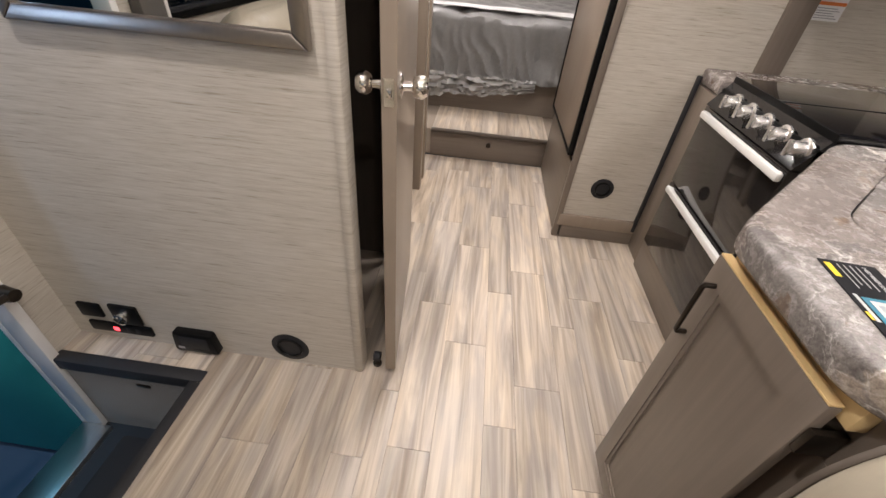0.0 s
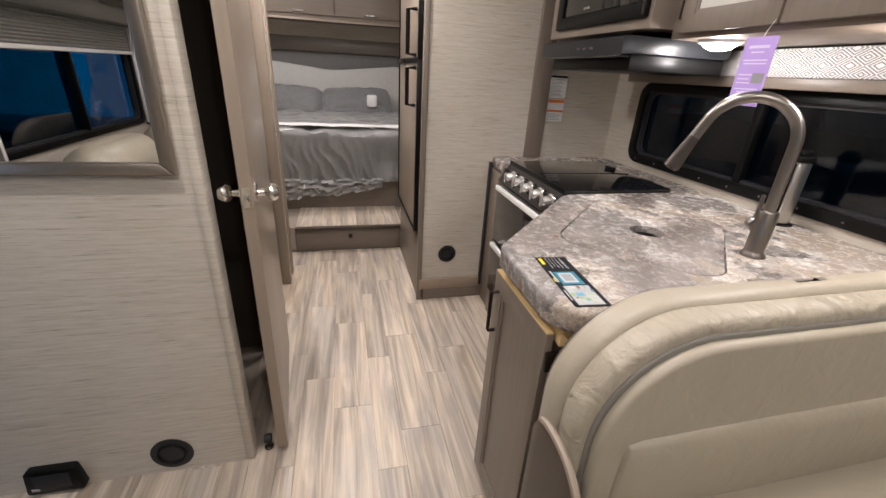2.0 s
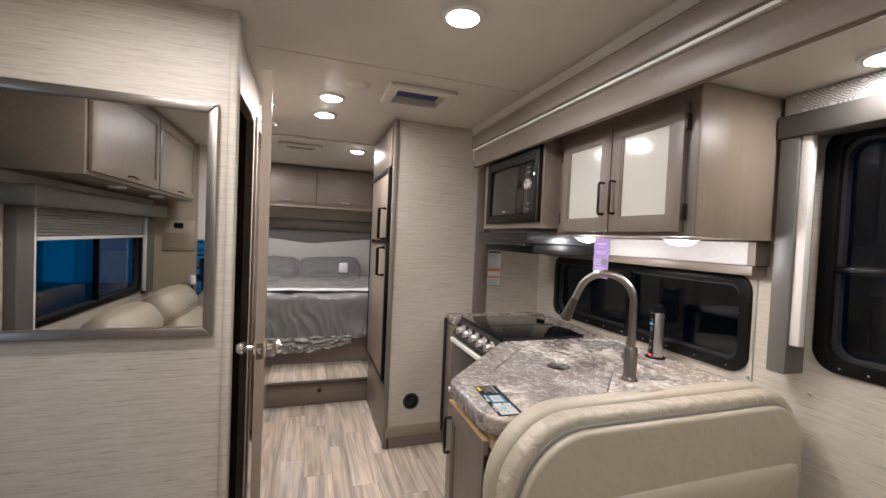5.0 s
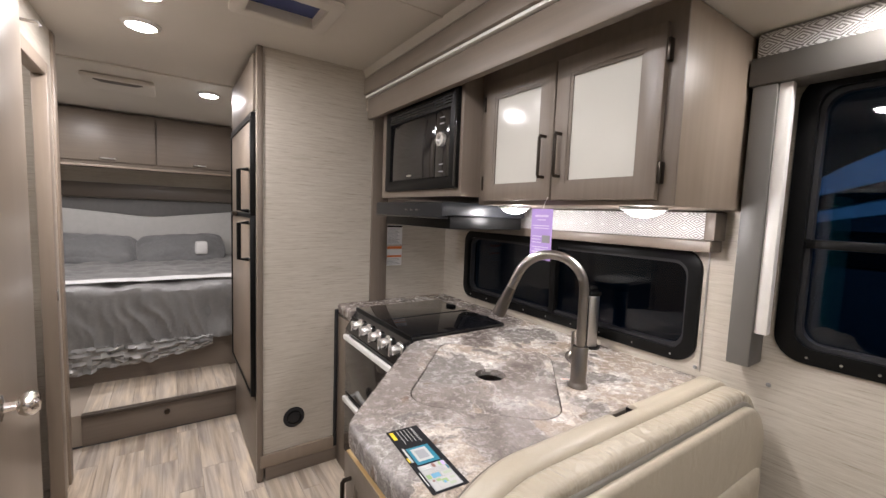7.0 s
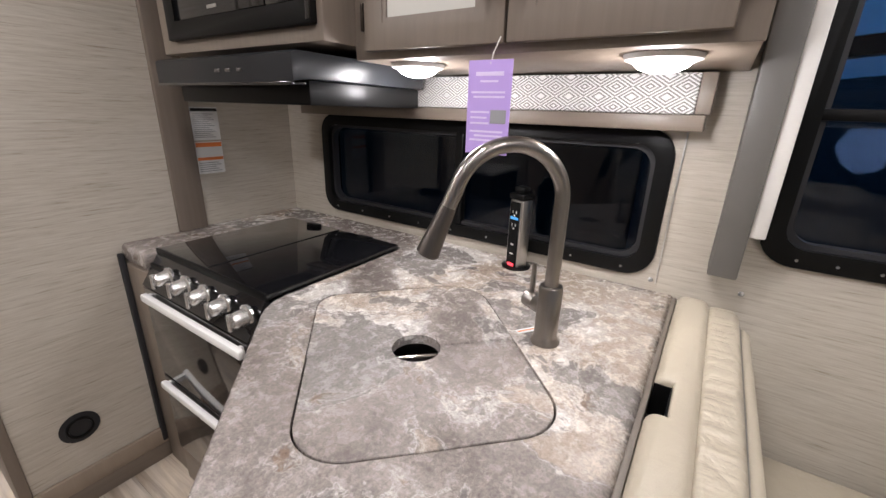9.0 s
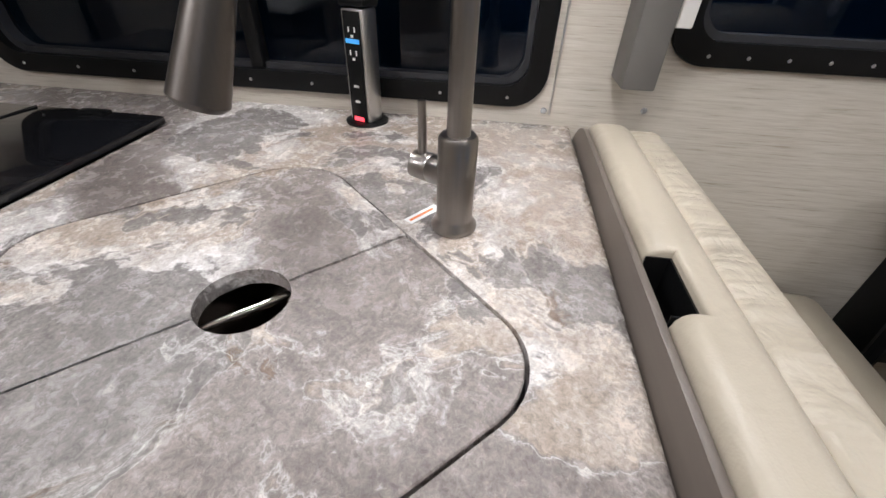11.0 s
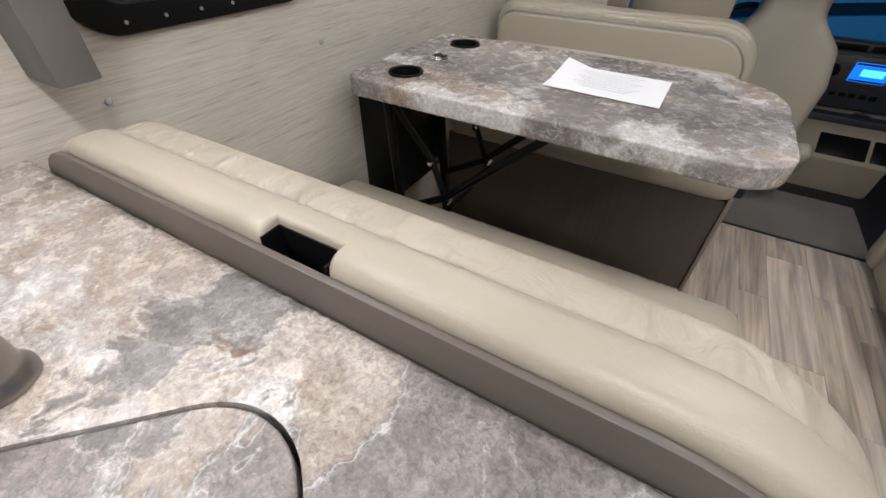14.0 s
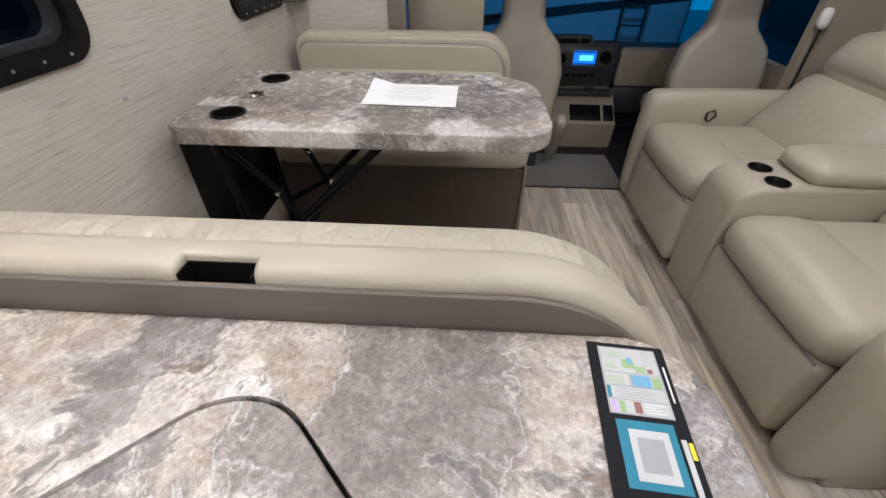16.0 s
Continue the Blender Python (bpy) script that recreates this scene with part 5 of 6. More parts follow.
part("side_handle", box(0.490, 0.508, -0.10, -0.085, 0.16, 0.27, 0.004), "silver", b1, "silver catch")

b2 = thing("dinette_bench", (1.1, -1.5, 0), "cream vinyl dinette bench with dark base facing the worktop", "bench", "dinette benches")
part("base", box(0.541, 1.66, -1.70, -1.170, 0.0, 0.44, 0.004), "dark", b2, "dark brown base")
part("trim", box(0.526, 0.5405, -1.70, -1.160, 0.0, 0.455, 0.003), "cab", b2)
part("seat", cushion(0.528, 1.66, -1.60, -1.135, 0.44, 0.56, 0.045, 0.012), "leather", b2)
bench_back(b2, 0.60, 1.64, -1.70, 1, 0.52, 0.905, 0.15, None, 0.45)
part("back_board", prism(rounded([(0.62, 0.42), (1.60, 0.42), (1.60, 0.88), (0.62, 0.88)], [0, 0, 0.1, 0.14], 8), -1.714, -1.701, "xz"), "cab_x", b2)


def table():
    t = thing("dinette_table", (1.12, -0.77, 0.42), "stone-figure laminate dinette table on black folding wall legs", "table")
    o = rounded([(0.572, -0.492), (1.622, -0.492), (1.622, -1.062), (0.572, -1.062)], [0.11, 0.05, 0.06, 0.20], 10)
    top = prism(o, 0.820, 0.87, "xy", 0.006, 3)
    cups = [(1.487, -0.602), (1.482, -0.945)]
    top = cut(top, *[turned([(0.044, 0.8), (0.044, 0.9)], (x, y, 0), n=32) for x, y in cups])
    part("tabletop", top, "stone", t)
    for x, y in cups:
        part("cup_holder", turned([(0.049, 0.004), (0.047, 0.006), (0.042, 0.003), (0.040, -0.05), (0.001, -0.052), (0.001, -0.056), (0.0435, -0.056), (0.0435, -0.001), (0.049, 0.0), (0.049, 0.004)], (x, y, 0.8705), n=32, caps=False), "black", t, "black plastic cup holder")
    b = part("charger", turned([(0.0, 0.004), (0.018, 0.004), (0.02, 0.007), (0.028, 0.006), (0.03, 0.0), (0.0, 0.0)], (1.483, -0.772, 0.8705)), "chrome", t, "chrome charging port")
    part("port", turned([(0.0, 0.006), (0.016, 0.006), (0.016, 0.004)], (1.483, -0.772, 0.8705)), "black", b)
    part("wall_bracket", box(1.56, 1.689, -0.92, -0.62, 0.42, 0.8195, 0.006), "black", t, "black wall bracket")
    for y in (-0.60, -0.90):
        part("leg", tube([(1.56, y, 0.82), (1.50, y, 0.012)], 0.016, 8), "black", t)
        part("brace", tube([(1.53, y, 0.40), (1.36, y, 0.50), (1.02, y, 0.82)], 0.013, 8), "black", t)
        part("brace", tube([(1.56, y, 0.80), (1.40, y, 0.62), (1.34, y, 0.47)], 0.010, 8), "black", t)
        part("pivot", turned([(0.0, -0.02), (0.007, -0.02), (0.007, 0.02), (0.0, 0.02)], (1.40, y, 0.62), "y", 10), "chrome", t)
        part("pivot", turned([(0.0, -0.02), (0.007, -0.02), (0.007, 0.02), (0.0, 0.02)], (1.34, y, 0.49), "y", 10), "chrome", t)
    part("rail", tube([(1.34, -0.60, 0.47), (1.34, -0.90, 0.47)], 0.012, 8), "black", t)
    return t


table()


def sheet():
    b = bmesh.new()
    a, u, v = Vector((1.125, -0.912, 0)), Vector((-0.286, 0.012, 0)), Vector((0.004, 0.212, 0))
    g = [[b.verts.new(a + u * (i / 12) + v * (j / 6) + Vector((0, 0.004 * noise.noise((i, j, 0)), 0.8725 + (0.018 * (1 - i / 3) * (1 - j / 4) if i < 3 and j < 4 else 0.0) + 0.002 * abs(noise.noise((i * 0.5, j * 0.5, 3)))))) for i in range(13)] for j in range(7)]
    for j in range(6):
        for i in range(12):
            b.faces.new((g[j][i], g[j][i + 1], g[j + 1][i + 1], g[j + 1][i]))
    e = bmesh.ops.extrude_face_region(b, geom=b.faces[:])
    bmesh.ops.translate(b, verts=[q for q in e["geom"] if isinstance(q, bmesh.types.BMVert)], vec=(0, 0, 0.0006))
    return b


pp = solo("paper_sheet", sheet(), "paper", "white printed paper sheet with a curled corner on the table", "paper")
for i in range(9):
    w_ = 0.17 - 0.05 * ((i * 7) % 3) / 2
    part("text_line", turn(box(-w_ / 2, w_ / 2, -0.0012, 0.0012, 0.0, 0.0006), Matrix.Translation((0.985, -0.87 + i * 0.016, 0.8750)) @ Matrix.Rotation(radians(-2.4), 4, "Z")), "faint_ink", pp)

# ---------- recliner sofa ----------
so_ = thing("recliner_sofa", (-0.7, -0.9, 0), "cream vinyl twin recliner sofa with a cup-holder console", "sofa")


def recliner(y0, y1):
    part("seat", cushion(-0.93, -0.20, y0, y1, 0.26, 0.50, 0.085, 0.02), "leather", so_)
    part("footrest", cushion(-0.235, -0.148, y0 + 0.006, y1 - 0.006, 0.045, 0.362, 0.030, 0.012), "leather", so_)
    roll = cushion(-0.44, -0.135, y0, y1, 0.335, 0.515, 0.088, 0.012)
    part("knee_roll", roll, "leather", so_)
    part("seam", tube([(-0.1585, y0 + 0.03, 0.3585), (-0.1485, (y0 + y1) / 2, 0.3585), (-0.1585, y1 - 0.03, 0.3585)], 0.004, 6), "piping", so_)
    bk = cushion(-0.13, 0.10, y0 + 0.003, y1 - 0.003, 0.0, 0.40, 0.07, 0.025)
    part("backrest", turn(bk, Matrix.Translation((-0.68, 0, 0.41)) @ Matrix.Rotation(radians(-37), 4, "Y")), "leather", so_)
    hd = cushion(-0.12, 0.125, y0 + 0.006, y1 - 0.006, 0.375, 0.62, 0.09, 0.025)
    part("headrest", turn(hd, Matrix.Translation((-0.68, 0, 0.41)) @ Matrix.Rotation(radians(-37), 4, "Y")), "leather", so_)
    part("seat_belt", turn(cushion(-0.07, 0.07, -0.024, 0.024, -0.012, 0.012, 0.011, 0.002), Matrix.Translation((-0.53, y1 - 0.10, 0.525)) @ Matrix.Rotation(radians(35), 4, "Z")), "rubber", so_, "black belt buckle")


recliner(-0.785, -0.19)
recliner(-1.665, -1.035)
part("base", box(-1.20, -0.26, -1.79, -0.06, 0.0, 0.30, 0.01), "leather", so_)
cons = rounded([(-1.10, 0.0), (-0.175, 0.0), (-0.155, 0.36), (-0.165, 0.575), (-0.42, 0.590), (-1.10, 0.600)], [0.01, 0.02, 0.1, 0.09, 0.1, 0.05], 8)
cb = prism(cons, -1.03, -0.79, "xz", 0.022, 4)
CUPS = [(-0.305, -0.840), (-0.305, -0.953)]
cb = cut(cb, *[turned([(0.038, 0.50), (0.038, 0.8)], (x, y, 0), n=28) for x, y in CUPS])
con = part("console", cb, "leather", so_)
for x, y in CUPS:
    part("cup_holder", turned([(0.042, 0.010), (0.040, 0.012), (0.0365, 0.008), (0.035, -0.05), (0.001, -0.052), (0.001, -0.056), (0.0375, -0.056), (0.0375, 0.004), (0.042, 0.010)], (x, y, 0.576), n=28, caps=False), "black", con, "black cup holder")
part("console_lid", cushion(-0.98, -0.39, -1.025, -0.795, 0.575, 0.665, 0.045, 0.012), "leather", so_)
part("far_arm", cushion(-1.15, -0.145, -1.80, -1.67, 0.02, 0.635, 0.05, 0.01), "leather", so_)
part("near_arm", cushion(-1.15, -0.145, -0.185, -0.06, 0.02, 0.58, 0.05, 0.01), "leather", so_)
part("release_loop", tube([(-0.47, -1.672, 0.495), (-0.485, -1.650, 0.535), (-0.465, -1.645, 0.562), (-0.435, -1.645, 0.552), (-0.435, -1.650, 0.52), (-0.47, -1.672, 0.495)], 0.006, 8), "bronze", so_, "dark metal release loop")

# overhead cabinets over the sofa
oc = thing("sofa_cabinet", (-1.14, -0.85, 1.68), "taupe overhead cabinets above the sofa with panelled doors", "cabinet")
part("body", box(XL + 0.001, -0.952, -1.78, 0.05, 1.655, 2.199, 0.004), "cab_y", oc)
for y0, y1 in ((-0.855, 0.03), (-1.76, -0.875)):
    d = panel_door("door", oc, 0, (y0, y1), (1.675, 2.15), -0.9305, -0.02, 1, 0.05)
    pull(d, (-0.9305, (y0 + y1) / 2 - 0.05, 1.70), (-0.9305, (y0 + y1) / 2 + 0.05, 1.70), (0.025, 0, 0), 0.0045)
for y in (-0.55, -1.2):
    puck("cabinet_lamp", -1.05, y, 1.654, 0.035, 0.0, "small unlit puck lamp under the sofa cabinets", UN)
structure("wall_front_left", box(XL, -0.95, -1.98, -1.93, -0.12, CEIL - 0.001), "beige_plastic", "beige padded bulkhead behind the cab seat")
ap = thing("wall_air_panel", (-1.06, -1.925, 1.22), "beige louvred panel with a black display", "panel")
part("plate", box(-1.21, -0.955, -1.929, -1.915, 1.215, 1.495, 0.012), "beige_plastic", ap)
part("display", box(-1.125, -1.05, -1.9155, -1.912, 1.415, 1.465, 0.002), "gloss", ap, "black display")
for i in range(8):
    part("louvre", box(-1.185, -0.98, -1.916, -1.908, 1.24 + i * 0.018, 1.251 + i * 0.018, 0.002), "beige_plastic", ap)

# ---------- driving cab ----------
structure("wall_firewall", box(-1.14, 1.30, -3.3, -3.2, -0.12, 0.42), "dash")
structure("floor_cab", box(-1.29, 1.69, -3.9, -1.80, -0.16, -0.12), "rubber", "black rubber cab floor")
structure("trim_floor_edge", box(-1.28, 1.10, -1.818, -1.7985, -0.12, 0.004, 0.004), "rubber", "black edge of the plank floor")
structure("wall_cab_side", box(-1.20, -1.14, -3.5, -1.985, -0.12, 0.62), "beige_plastic")
structure("wall_cab_side", box(1.30, 1.36, -3.5, -1.985, -0.12, 0.62), "beige_plastic")
structure("wall_cab_pillar", box(0.735, 1.14, -1.99, -1.94, -0.12, CEIL - 0.001, 0.012), "beige_plastic", "beige moulded cab pillar")
structure("trim_slide_end", box(1.130, 1.212, -1.759, -1.742, 0.0, 1.984, 0.004), "cab", "taupe wooden end trim of the slide-out")
structure("ceiling_cab", box(-1.2, 1.36, -3.6, -1.985, 1.32, 1.36), "ceiling")
structure("wall_cab_roof", box(-1.29, 1.15, -2.06, -2.0, 1.36, CEIL - 0.001), "ceiling")
for s_ in (-1, 1):
    m_ = 0.08
    pil = prism([(0.0, 0.60), (0.06, 0.60), (0.06, 1.33), (0.0, 1.33)], -0.05, 0.05, "xz", 0.01)
    structure("trim_windscreen_pillar", turn(pil, Matrix.Translation((m_ + s_ * 1.08 - 0.03, -3.28, 0)) @ Matrix.Rotation(radians(-24), 4, "X") @ Matrix.Translation((0, 0.3, 0))), "dash")
ws = bmesh.new()
q_ = [ws.verts.new(p) for p in ((-1.02, -3.545, 0.50), (1.18, -3.545, 0.50), (1.12, -3.18, 1.34), (-0.96, -3.18, 1.34))]
ws.faces.new(q_)
e_ = bmesh.ops.extrude_face_region(ws, geom=ws.faces[:])
bmesh.ops.translate(ws, verts=[g for g in e_["geom"] if isinstance(g, bmesh.types.BMVert)], vec=(0, -0.006, 0))
wsc = structure("windscreen", ws, "clear", "clear sloping windscreen")
wsc.visible_shadow = False


def cab_seat(cx, ang, label):
    s = thing("captain_chair", (cx, -2.3, -0.12), label, "chair", "cab chairs")
    R = Matrix.Translation((cx, -2.28, 0)) @ Matrix.Rotation(radians(ang), 4, "Z")
    o = rounded([(-0.25, 0.22), (0.25, 0.22), (0.285, 0.55), (0.25, 0.72), (0.14, 0.84), (0.115, 1.10), (-0.115, 1.10), (-0.14, 0.84), (-0.25, 0.72), (-0.285, 0.55)],
                [0.05, 0.05, 0.1, 0.1, 0.1, 0.06, 0.06, 0.1, 0.1, 0.1], 6)
    part("backrest", turn(prism(o, -0.075, 0.075, "xz", 0.05, 5), R @ Matrix.Rotation(radians(9), 4, "X")), "leather", s)
    part("seat", turn(cushion(-0.27, 0.27, -0.55, 0.02, 0.16, 0.32, 0.06, 0.015), R), "leather", s)
    part("pedestal", turn(box(-0.2, 0.2, -0.45, -0.02, -0.12, 0.16, 0.02), R), "dash", s, "dark pedestal")
    for sx in (-0.30, 0.30):
        part("armrest", turn(cushion(sx - 0.04, sx + 0.04, -0.28, 0.10, 0.42, 0.52, 0.035, 0.006), R @ Matrix.Translation((0, 0.05, 0.18)) @ Matrix.Rotation(radians(60), 4, "X") @ Matrix.Translation((0, 0.03, -0.45))), "leather", s)
    return s


cab_seat(0.47, 3, "cream vinyl driver seat with tapered headrest")
cab_seat(-0.79, -4, "cream vinyl passenger seat with tapered headrest beside the sofa")


def dashboard():
    d = thing("dashboard", (0.1, -3.2, 0.0), "dark slate and beige dashboard with lit blue screen", "dashboard")
    part("top", prism([(-3.55, 0.36), (-3.10, 0.36), (-3.05, 0.48), (-3.08, 0.575), (-3.18, 0.59), (-3.55, 0.50)], -1.1, 1.26, "yz", 0.02), "dash", d)
    part("glove_panel", box(-1.08, -0.40, -3.10, -3.035, 0.28, 0.57, 0.02), "beige_plastic", d, "beige glove box panel")
    part("lower_panel", box(-1.08, -0.40, -3.10, -3.05, 0.05, 0.275, 0.02), "dash", d)
    part("grab_rail", box(-1.05, -0.45, -3.05, -3.03, 0.54, 0.562, 0.008), "beige_plastic", d)
    cs = part("centre_panel", box(-0.38, 0.16, -3.12, -3.03, 0.28, 0.61, 0.02), "dash", d, "dark centre stack")
    part("bezel", box(-0.345, 0.125, -3.036, -3.027, 0.425, 0.578, 0.012), "bezel", cs, "warm grey screen surround")
    part("screen", box(-0.205, -0.03, -3.030, -3.0225, 0.442, 0.548, 0.003), "screen", cs, "lit blue radio screen")
    part("screen_bar", box(-0.20, -0.035, -3.0235, -3.0215, 0.535, 0.544), "ink", cs)
    part("screen_bar", box(-0.20, -0.035, -3.0235, -3.0215, 0.446, 0.454), "ink", cs)
    part("screen_bar", box(-0.185, -0.075, -3.0235, -3.0215, 0.475, 0.515), "screen_hi", cs)
    part("knob", turned([(0.0, 0.03), (0.038, 0.028), (0.045, 0.0)], (-0.28, -3.026, 0.50), "y"), "black", cs)
    part("chrome_ring", turned([(0.048, 0.0), (0.048, 0.006), (0.044, 0.006), (0.044, 0.0), (0.048, 0.0)], (-0.28, -3.026, 0.50), "y", caps=False), "bronze", cs)
    part("knob", turned([(0.0, 0.03), (0.03, 0.028), (0.036, 0.0)], (0.06, -3.026, 0.49), "y"), "black", cs)
    for i in range(5):
        part("button", box(-0.22 + i * 0.05, -0.185 + i * 0.05, -3.032, -3.024, 0.35, 0.375, 0.003), "black", cs)
    part("top_hump", box(-0.16, 0.22, -3.14, -3.03, 0.575, 0.650, 0.02), "bezel", cs)
    part("air_outlet", box(-0.04, 0.14, -3.031, -3.024, 0.60, 0.636, 0.003), "black", cs)
    part("air_outlet", box(-0.13, -0.06, -3.031, -3.024, 0.60, 0.636, 0.003), "black", cs)
    cc = part("console", prism([(-3.1, -0.12), (-2.72, -0.12), (-2.70, 0.08), (-2.95, 0.27), (-3.1, 0.27)], -0.385, 0.20, "yz", 0.03), "beige_plastic", d, "beige engine cover console")
    part("tray", box(-0.36, 0.12, -2.985, -2.90, 0.215, 0.275, 0.012), "dash", cc)
    part("ring", turned([(0.045, 0.0), (0.045, 0.012), (0.036, 0.012), (0.034, 0.0)], (-0.18, -2.94, 0.275)), "dash", cc)
    for x0, x1 in ((-0.265, -0.02), (-0.365, -0.285)):
        part("pocket", turn(box(x0, x1, -0.012, 0.005, -0.095, 0.050, 0.006), Matrix.Translation((0, -2.80, 0.158)) @ Matrix.Rotation(radians(52.8), 4, "X")), "black", cc, "black storage pocket")
    w = part("steering_wheel", tube([(0.60 + 0.19 * math.cos(a * math.pi / 16), -2.86 - 0.08 * math.sin(a * math.pi / 16), 0.62 + 0.17 * math.sin(a * math.pi / 16)) for a in range(33)], 0.015, 10), "dash", d, "dark steering wheel")
    part("hub", cushion(0.53, 0.67, -2.92, -2.84, 0.55, 0.69, 0.03, 0.005), "dash", w)
    return d


dashboard()
solo("cab_mat", box(-0.30, 0.40, -2.55, -1.83, -0.119, -0.106, 0.004), "carpet", "taupe cab floor mat", "mat")
mount = thing("belt_anchor", (-1.0, -1.91, 0.95), "cream seat belt anchor on the cab bulkhead", "belt anchor")
part("cap", cushion(-0.99, -0.94, -1.93, -1.88, 0.90, 0.99, 0.02, 0.004), "white", mount)
part("belt", box(-0.972, -0.958, -1.90, -1.896, 0.35, 0.90), "rubber", mount, "dark webbing")

# ---------- small printed things ----------
def text(name, words, size, m, mat, parent):
    c = bpy.data.curves.new(name, "FONT")
    c.body, c.size, c.extrude, c.align_x = words, size, 0.0002, "CENTER"
    tmp = new(name, c)
    me = bpy.data.meshes.new_from_object(tmp.evaluated_get(bpy.context.evaluated_depsgraph_get()))
    bpy.data.objects.remove(tmp)
    me.transform(Matrix.Translation(-ORIGIN[parent]) @ m)
    me.materials.clear()
    me.materials.append(M[mat])
    ob = new(name, me)
    ob.parent = parent
    ORIGIN[ob] = ORIGIN[parent]
    return ob


def leaflet():
    cx, cy, z = 0.634, 0.319, 0.9108
    l = thing("leaflet", (cx, cy, z), "black membership leaflet with map pictures lying on the worktop", "leaflet")
    # local +y runs towards the map end
    B = Matrix.Translation((cx, cy, z)) @ Matrix.Rotation(radians(180 - 4.6), 4, "Z") @ Matrix.Diagonal((0.88, 1.115, 1, 1))
    def flat(name, u0, u1, v0, v1, mat, h=0.0012, up=0.0, label=""):
        return part(name, turn(box(u0, u1, v0, v1, up, up + h), B), mat, l, label)
    flat("card", -0.046, 0.046, -0.107, 0.107, "ink", 0.001)
    flat("phone_picture", -0.034, 0.035, 0.029, 0.102, "grey_ink", 0.0004, 0.001)
    for v0, v1 in ((0.0725, 0.1010), (0.0580, 0.0715), (0.0440, 0.0570), (0.0300, 0.0430)):
        flat("map_strip", -0.032, 0.033, v0, v1, "pale_ink", 0.0003, 0.0014)
    for u0, u1, v0, v1, mat in (
            (-0.008, 0.006, 0.078, 0.088, "land_ink"), (-0.002, 0.004, 0.083, 0.090, "blue_ink"), (-0.028, -0.016, 0.077, 0.083, "green_ink"),
            (0.006, 0.017, 0.074, 0.081, "land_ink"), (-0.022, -0.006, 0.090, 0.097, "green_ink"), (0.0185, 0.0190, 0.073, 0.1005, "grey_ink"),
            (0.020, 0.026, 0.074, 0.079, "rust_ink"), (-0.004, -0.001, 0.0585, 0.071, "grey_ink"), (-0.001, 0.020, 0.0582, 0.0705, "blue_ink"),
            (0.022, 0.032, 0.0585, 0.070, "land_ink"), (-0.030, -0.010, 0.060, 0.068, "green_ink"), (-0.032, -0.028, 0.0445, 0.0565, "teal_ink"),
            (-0.022, -0.016, 0.0305, 0.042, "land_ink"), (-0.006, 0.002, 0.031, 0.042, "rust_ink"), (-0.030, -0.024, 0.031, 0.042, "purple")):
        flat("map_patch", u0, u1, v0, v1, mat, 0.0002, 0.0020 if mat == "blue_ink" else 0.0017)
    for i in range(4):
        flat("list_line", -0.022, 0.020 - 0.006 * (i % 2), 0.0460 + i * 0.0028, 0.0466 + i * 0.0028, "grey_ink", 0.0002, 0.0017)
        flat("list_line", 0.006, 0.028 - 0.005 * (i % 3), 0.0325 + i * 0.0026, 0.0331 + i * 0.0026, "faint_ink", 0.0002, 0.0017)
    flat("word_bar", 0.0395, 0.0415, 0.046, 0.084, "faint_ink", 0.0003, 0.001)
    flat("teal_square", -0.030, 0.030, -0.032, 0.024, "teal_ink", 0.0004, 0.001)
    flat("white_square", -0.019, 0.022, -0.026, 0.016, "card_white", 0.0003, 0.0014)
    flat("grey_square", -0.012, 0.015, -0.019, 0.009, "grey_ink", 0.0002, 0.0017)
    flat("yellow_tag", 0.0400, 0.0445, -0.004, 0.010, "yellow", 0.0003, 0.001)
    flat("white_bar", 0.0335, 0.0390, -0.036, 0.012, "card_white", 0.0003, 0.001)
    t = Matrix.Translation((cx, cy, z + 0.0012)) @ Matrix.Rotation(radians(-94.6), 4, "Z") @ Matrix.Diagonal((1.115, 0.88, 1, 1))
    text("word", "MEMBERSHIP", 0.0095, t @ Matrix.Translation((-0.074, 0.0205, 0)), "card_white", l)
    for i in range(4):
        flat("text_line", -0.012 + 0.01 * i, -0.0105 + 0.01 * i, -0.10, -0.05 - 0.004 * (i % 3), "card_white", 0.0003, 0.001)
    flat("yellow_tag", 0.030, 0.040, -0.10, -0.07, "yellow", 0.0003, 0.001)
    return l


leaflet()
tg = thing("hang_tag", (1.19, 0.54, 1.29), "lilac printed hang tag on a string under the cabinet", "tag")
part("card", box(1.196, 1.1968, 0.488, 0.578, 1.295, 1.462), "purple", tg)
part("string", tube([(1.1965, 0.533, 1.455), (1.20, 0.53, 1.475), (1.2045, 0.52, 1.50)], 0.0012, 6), "white", tg)
for i, (a_, b_, z_) in enumerate(((0.505, 0.562, 1.435), (0.515, 0.552, 1.424), (0.50, 0.57, 1.405), (0.50, 0.565, 1.397), (0.53, 0.57, 1.37), (0.535, 0.57, 1.36), (0.53, 0.57, 1.35), (0.50, 0.57, 1.335), (0.50, 0.56, 1.327), (0.515, 0.57, 1.319))):
    part("text_line", box(1.1953, 1.196, a_, b_, z_, z_ + (0.007 if i == 0 else 0.0035)), "pale_purple", tg)
part("picture", box(1.1952, 1.196, 0.495, 0.527, 1.352, 1.376), "grey_ink", tg)
lb = thing("warning_label", (1.31, 1.799, 1.11), "white and orange warning label on the wall by the cooker", "label")


def label_bar(name, x0, x1, z0, z1, mat, y=1.7975):
    part(name, box(x0, x1, y, y + 0.001, z0, z1), mat, lb)


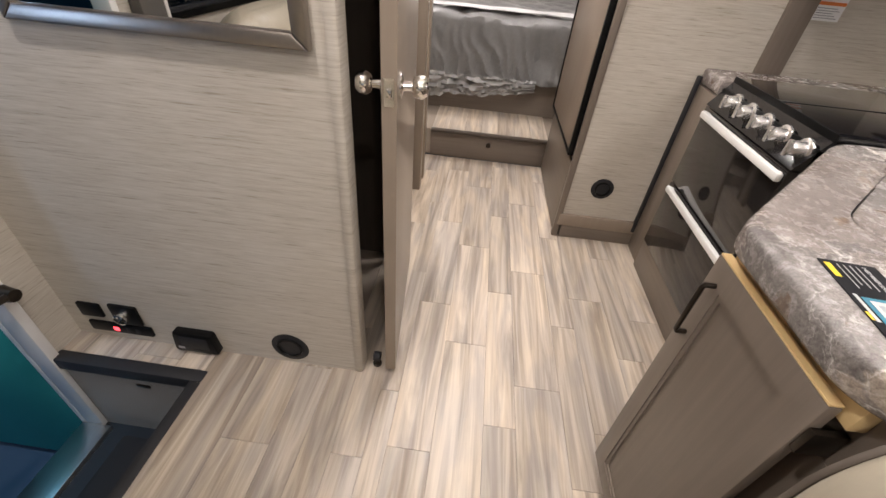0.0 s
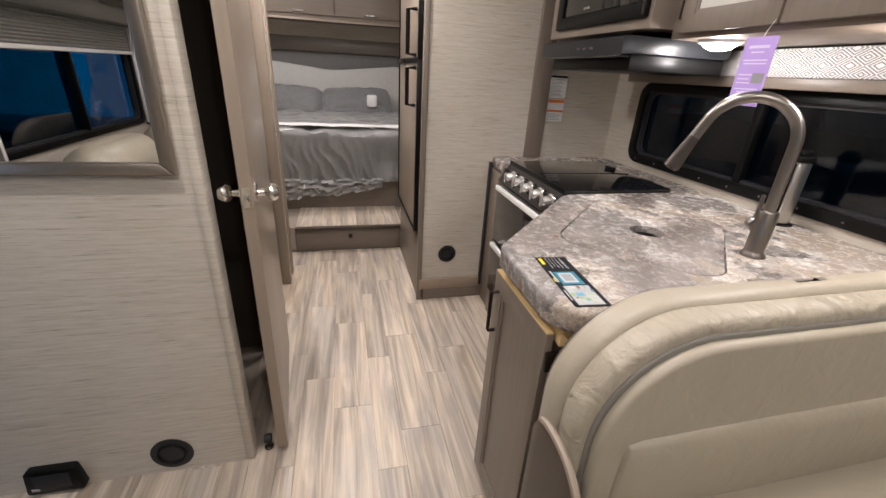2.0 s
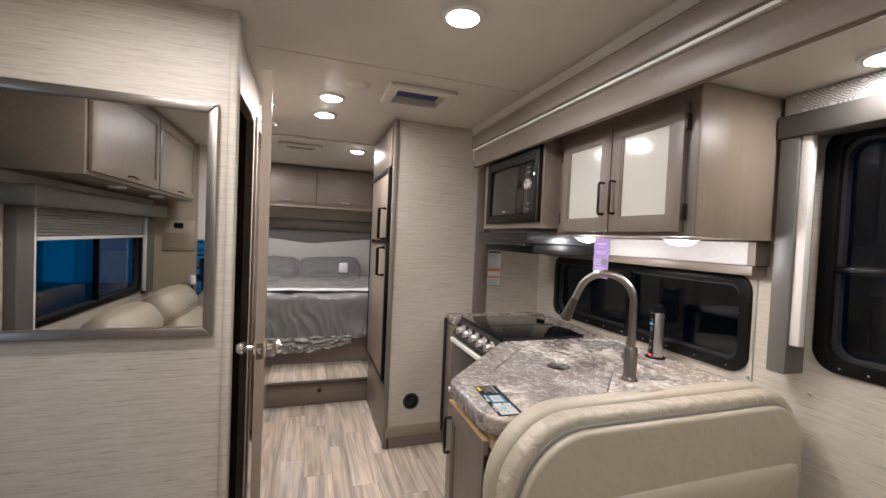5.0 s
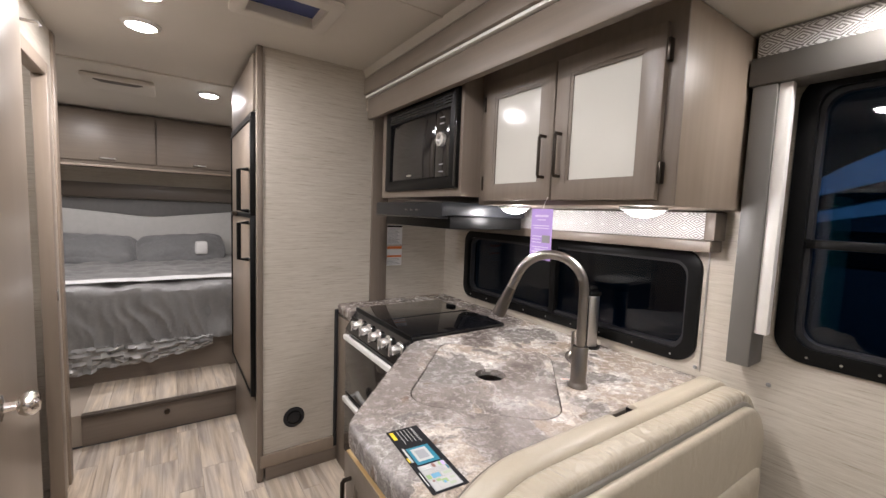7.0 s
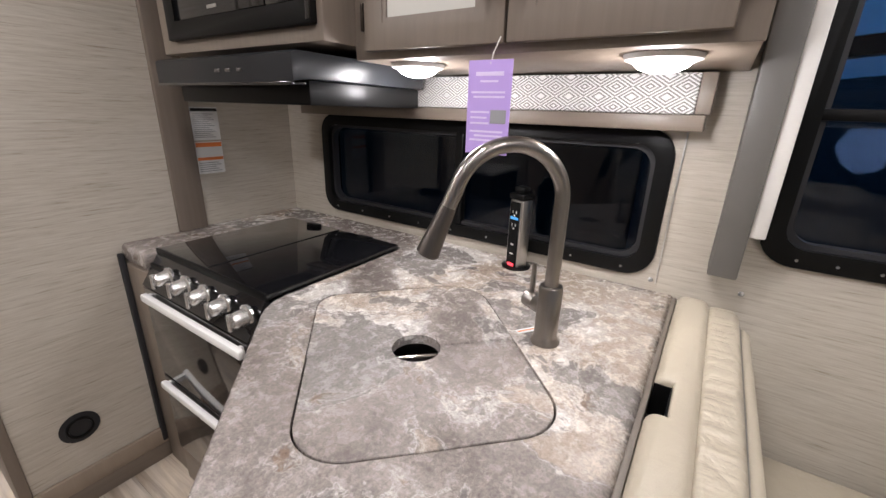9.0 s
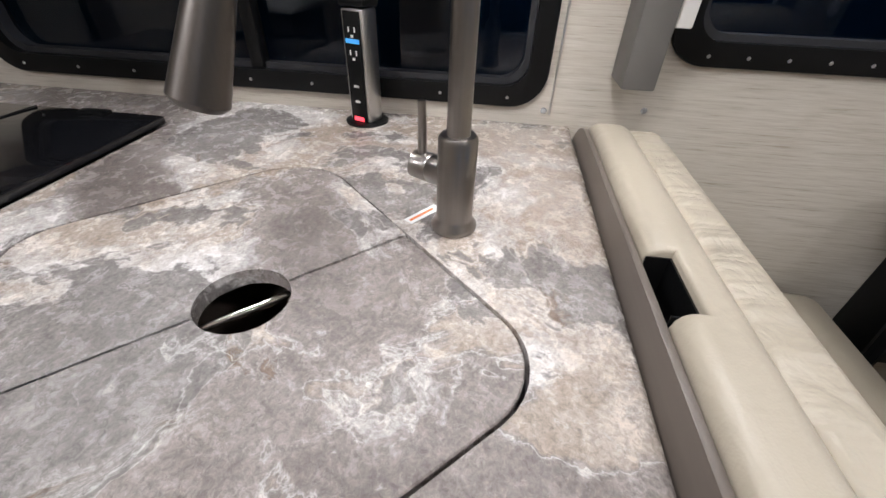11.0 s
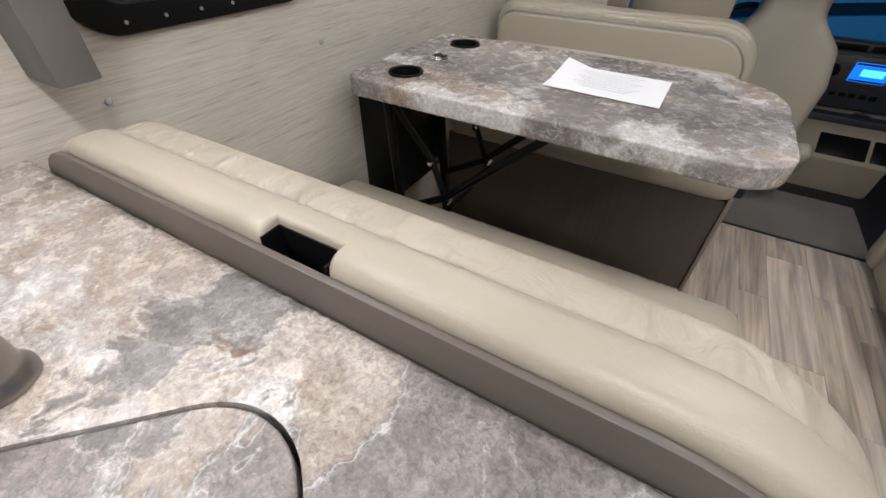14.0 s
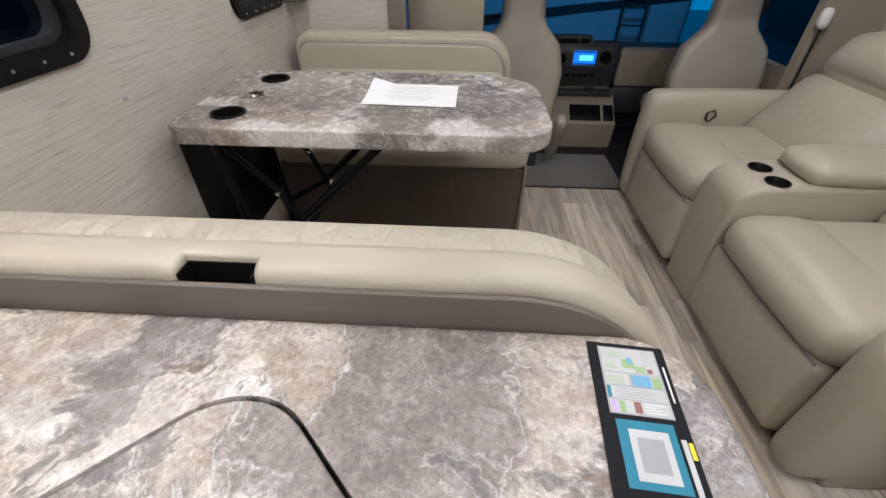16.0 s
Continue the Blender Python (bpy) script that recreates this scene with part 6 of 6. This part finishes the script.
for z0, z1 in ((1.110, 1.230), (1.236, 1.356)):
    label_bar("sheet", 1.266, 1.368, z0, z1, "paper", 1.7985)
label_bar("orange_band", 1.268, 1.366, 1.211, 1.227, "orange")
label_bar("orange_band", 1.268, 1.366, 1.161, 1.172, "orange")
label_bar("orange_band", 1.268, 1.366, 1.341, 1.352, "ink")
for i in range(13):
    label_bar("text_line", 1.273, 1.350 - 0.02 * (i % 3) / 2, 1.246 + i * 0.007, 1.2485 + i * 0.007, "grey_ink", 1.7976)
for i in range(5):
    label_bar("text_line", 1.273, 1.355 - 0.02 * (i % 3) / 2, 1.118 + i * 0.008, 1.1205 + i * 0.008, "grey_ink", 1.7976)
ft = thing("faucet_sticker", (1.25, 0.42, 0.91), "white and red sticker strip at the faucet base", "sticker")
part("strip", turn(box(-0.03, 0.03, -0.008, 0.008, 0.0, 0.0008), Matrix.Translation((1.262, 0.432, 0.9105)) @ Matrix.Rotation(radians(-35), 4, "Z")), "paper", ft)
part("print", turn(box(-0.026, 0.02, -0.002, 0.002, 0.0008, 0.0012), Matrix.Translation((1.262, 0.432, 0.9105)) @ Matrix.Rotation(radians(-35), 4, "Z")), "orange", ft)

# ---------- floor planks ----------
PL = 0.64
EDGES = [XL, -1.13, -1.03, -0.87, -0.765, -0.59, -0.436, -0.34, -0.246, -0.15, -0.085, 0.051, 0.21, 0.317, 0.479, 0.577, 0.73, 0.83, 0.99, 1.09, 1.25, 1.35, 1.50, XS]
ENDS = [0.20, 0.52, 0.05, 0.38, 0.25, 0.45, 0.10, 0.31, 0.453, 0.05, 0.50, 0.30, 0.615, 0.14, 0.456, 0.0, 0.33, 0.55, 0.2, 0.42, 0.05, 0.3, 0.5]
shared = {}


def plank(x0, x1, y0, y1):
    key = (round(x1 - x0, 3), round(y1 - y0, 3))
    if key not in shared:
        shared[key] = mesh_of("plank", box(0, key[0] - 0.0008, 0, key[1] - 0.0008, -0.004, 0.0, 0.0007, 1), "plank", (0, 0, 0))
    ob = new("plank", shared[key])
    ob.location = (x0, y0, 0)
    ob.parent = floor


for x0, x1, end in zip(EDGES, EDGES[1:], ENDS):
    y = end - PL * 4
    while y < 2.62:
        y0, y1 = max(y, -1.80), min(y + PL, 2.62)
        y += PL
        runs = [(y0, y1)] if x1 > -0.76 else [(y0, min(y1, 0.0)), (max(y0, 0.662), y1)]
        for a_, c_ in runs:
            if c_ - a_ > 0.02:
                plank(x0, x1, a_, c_)
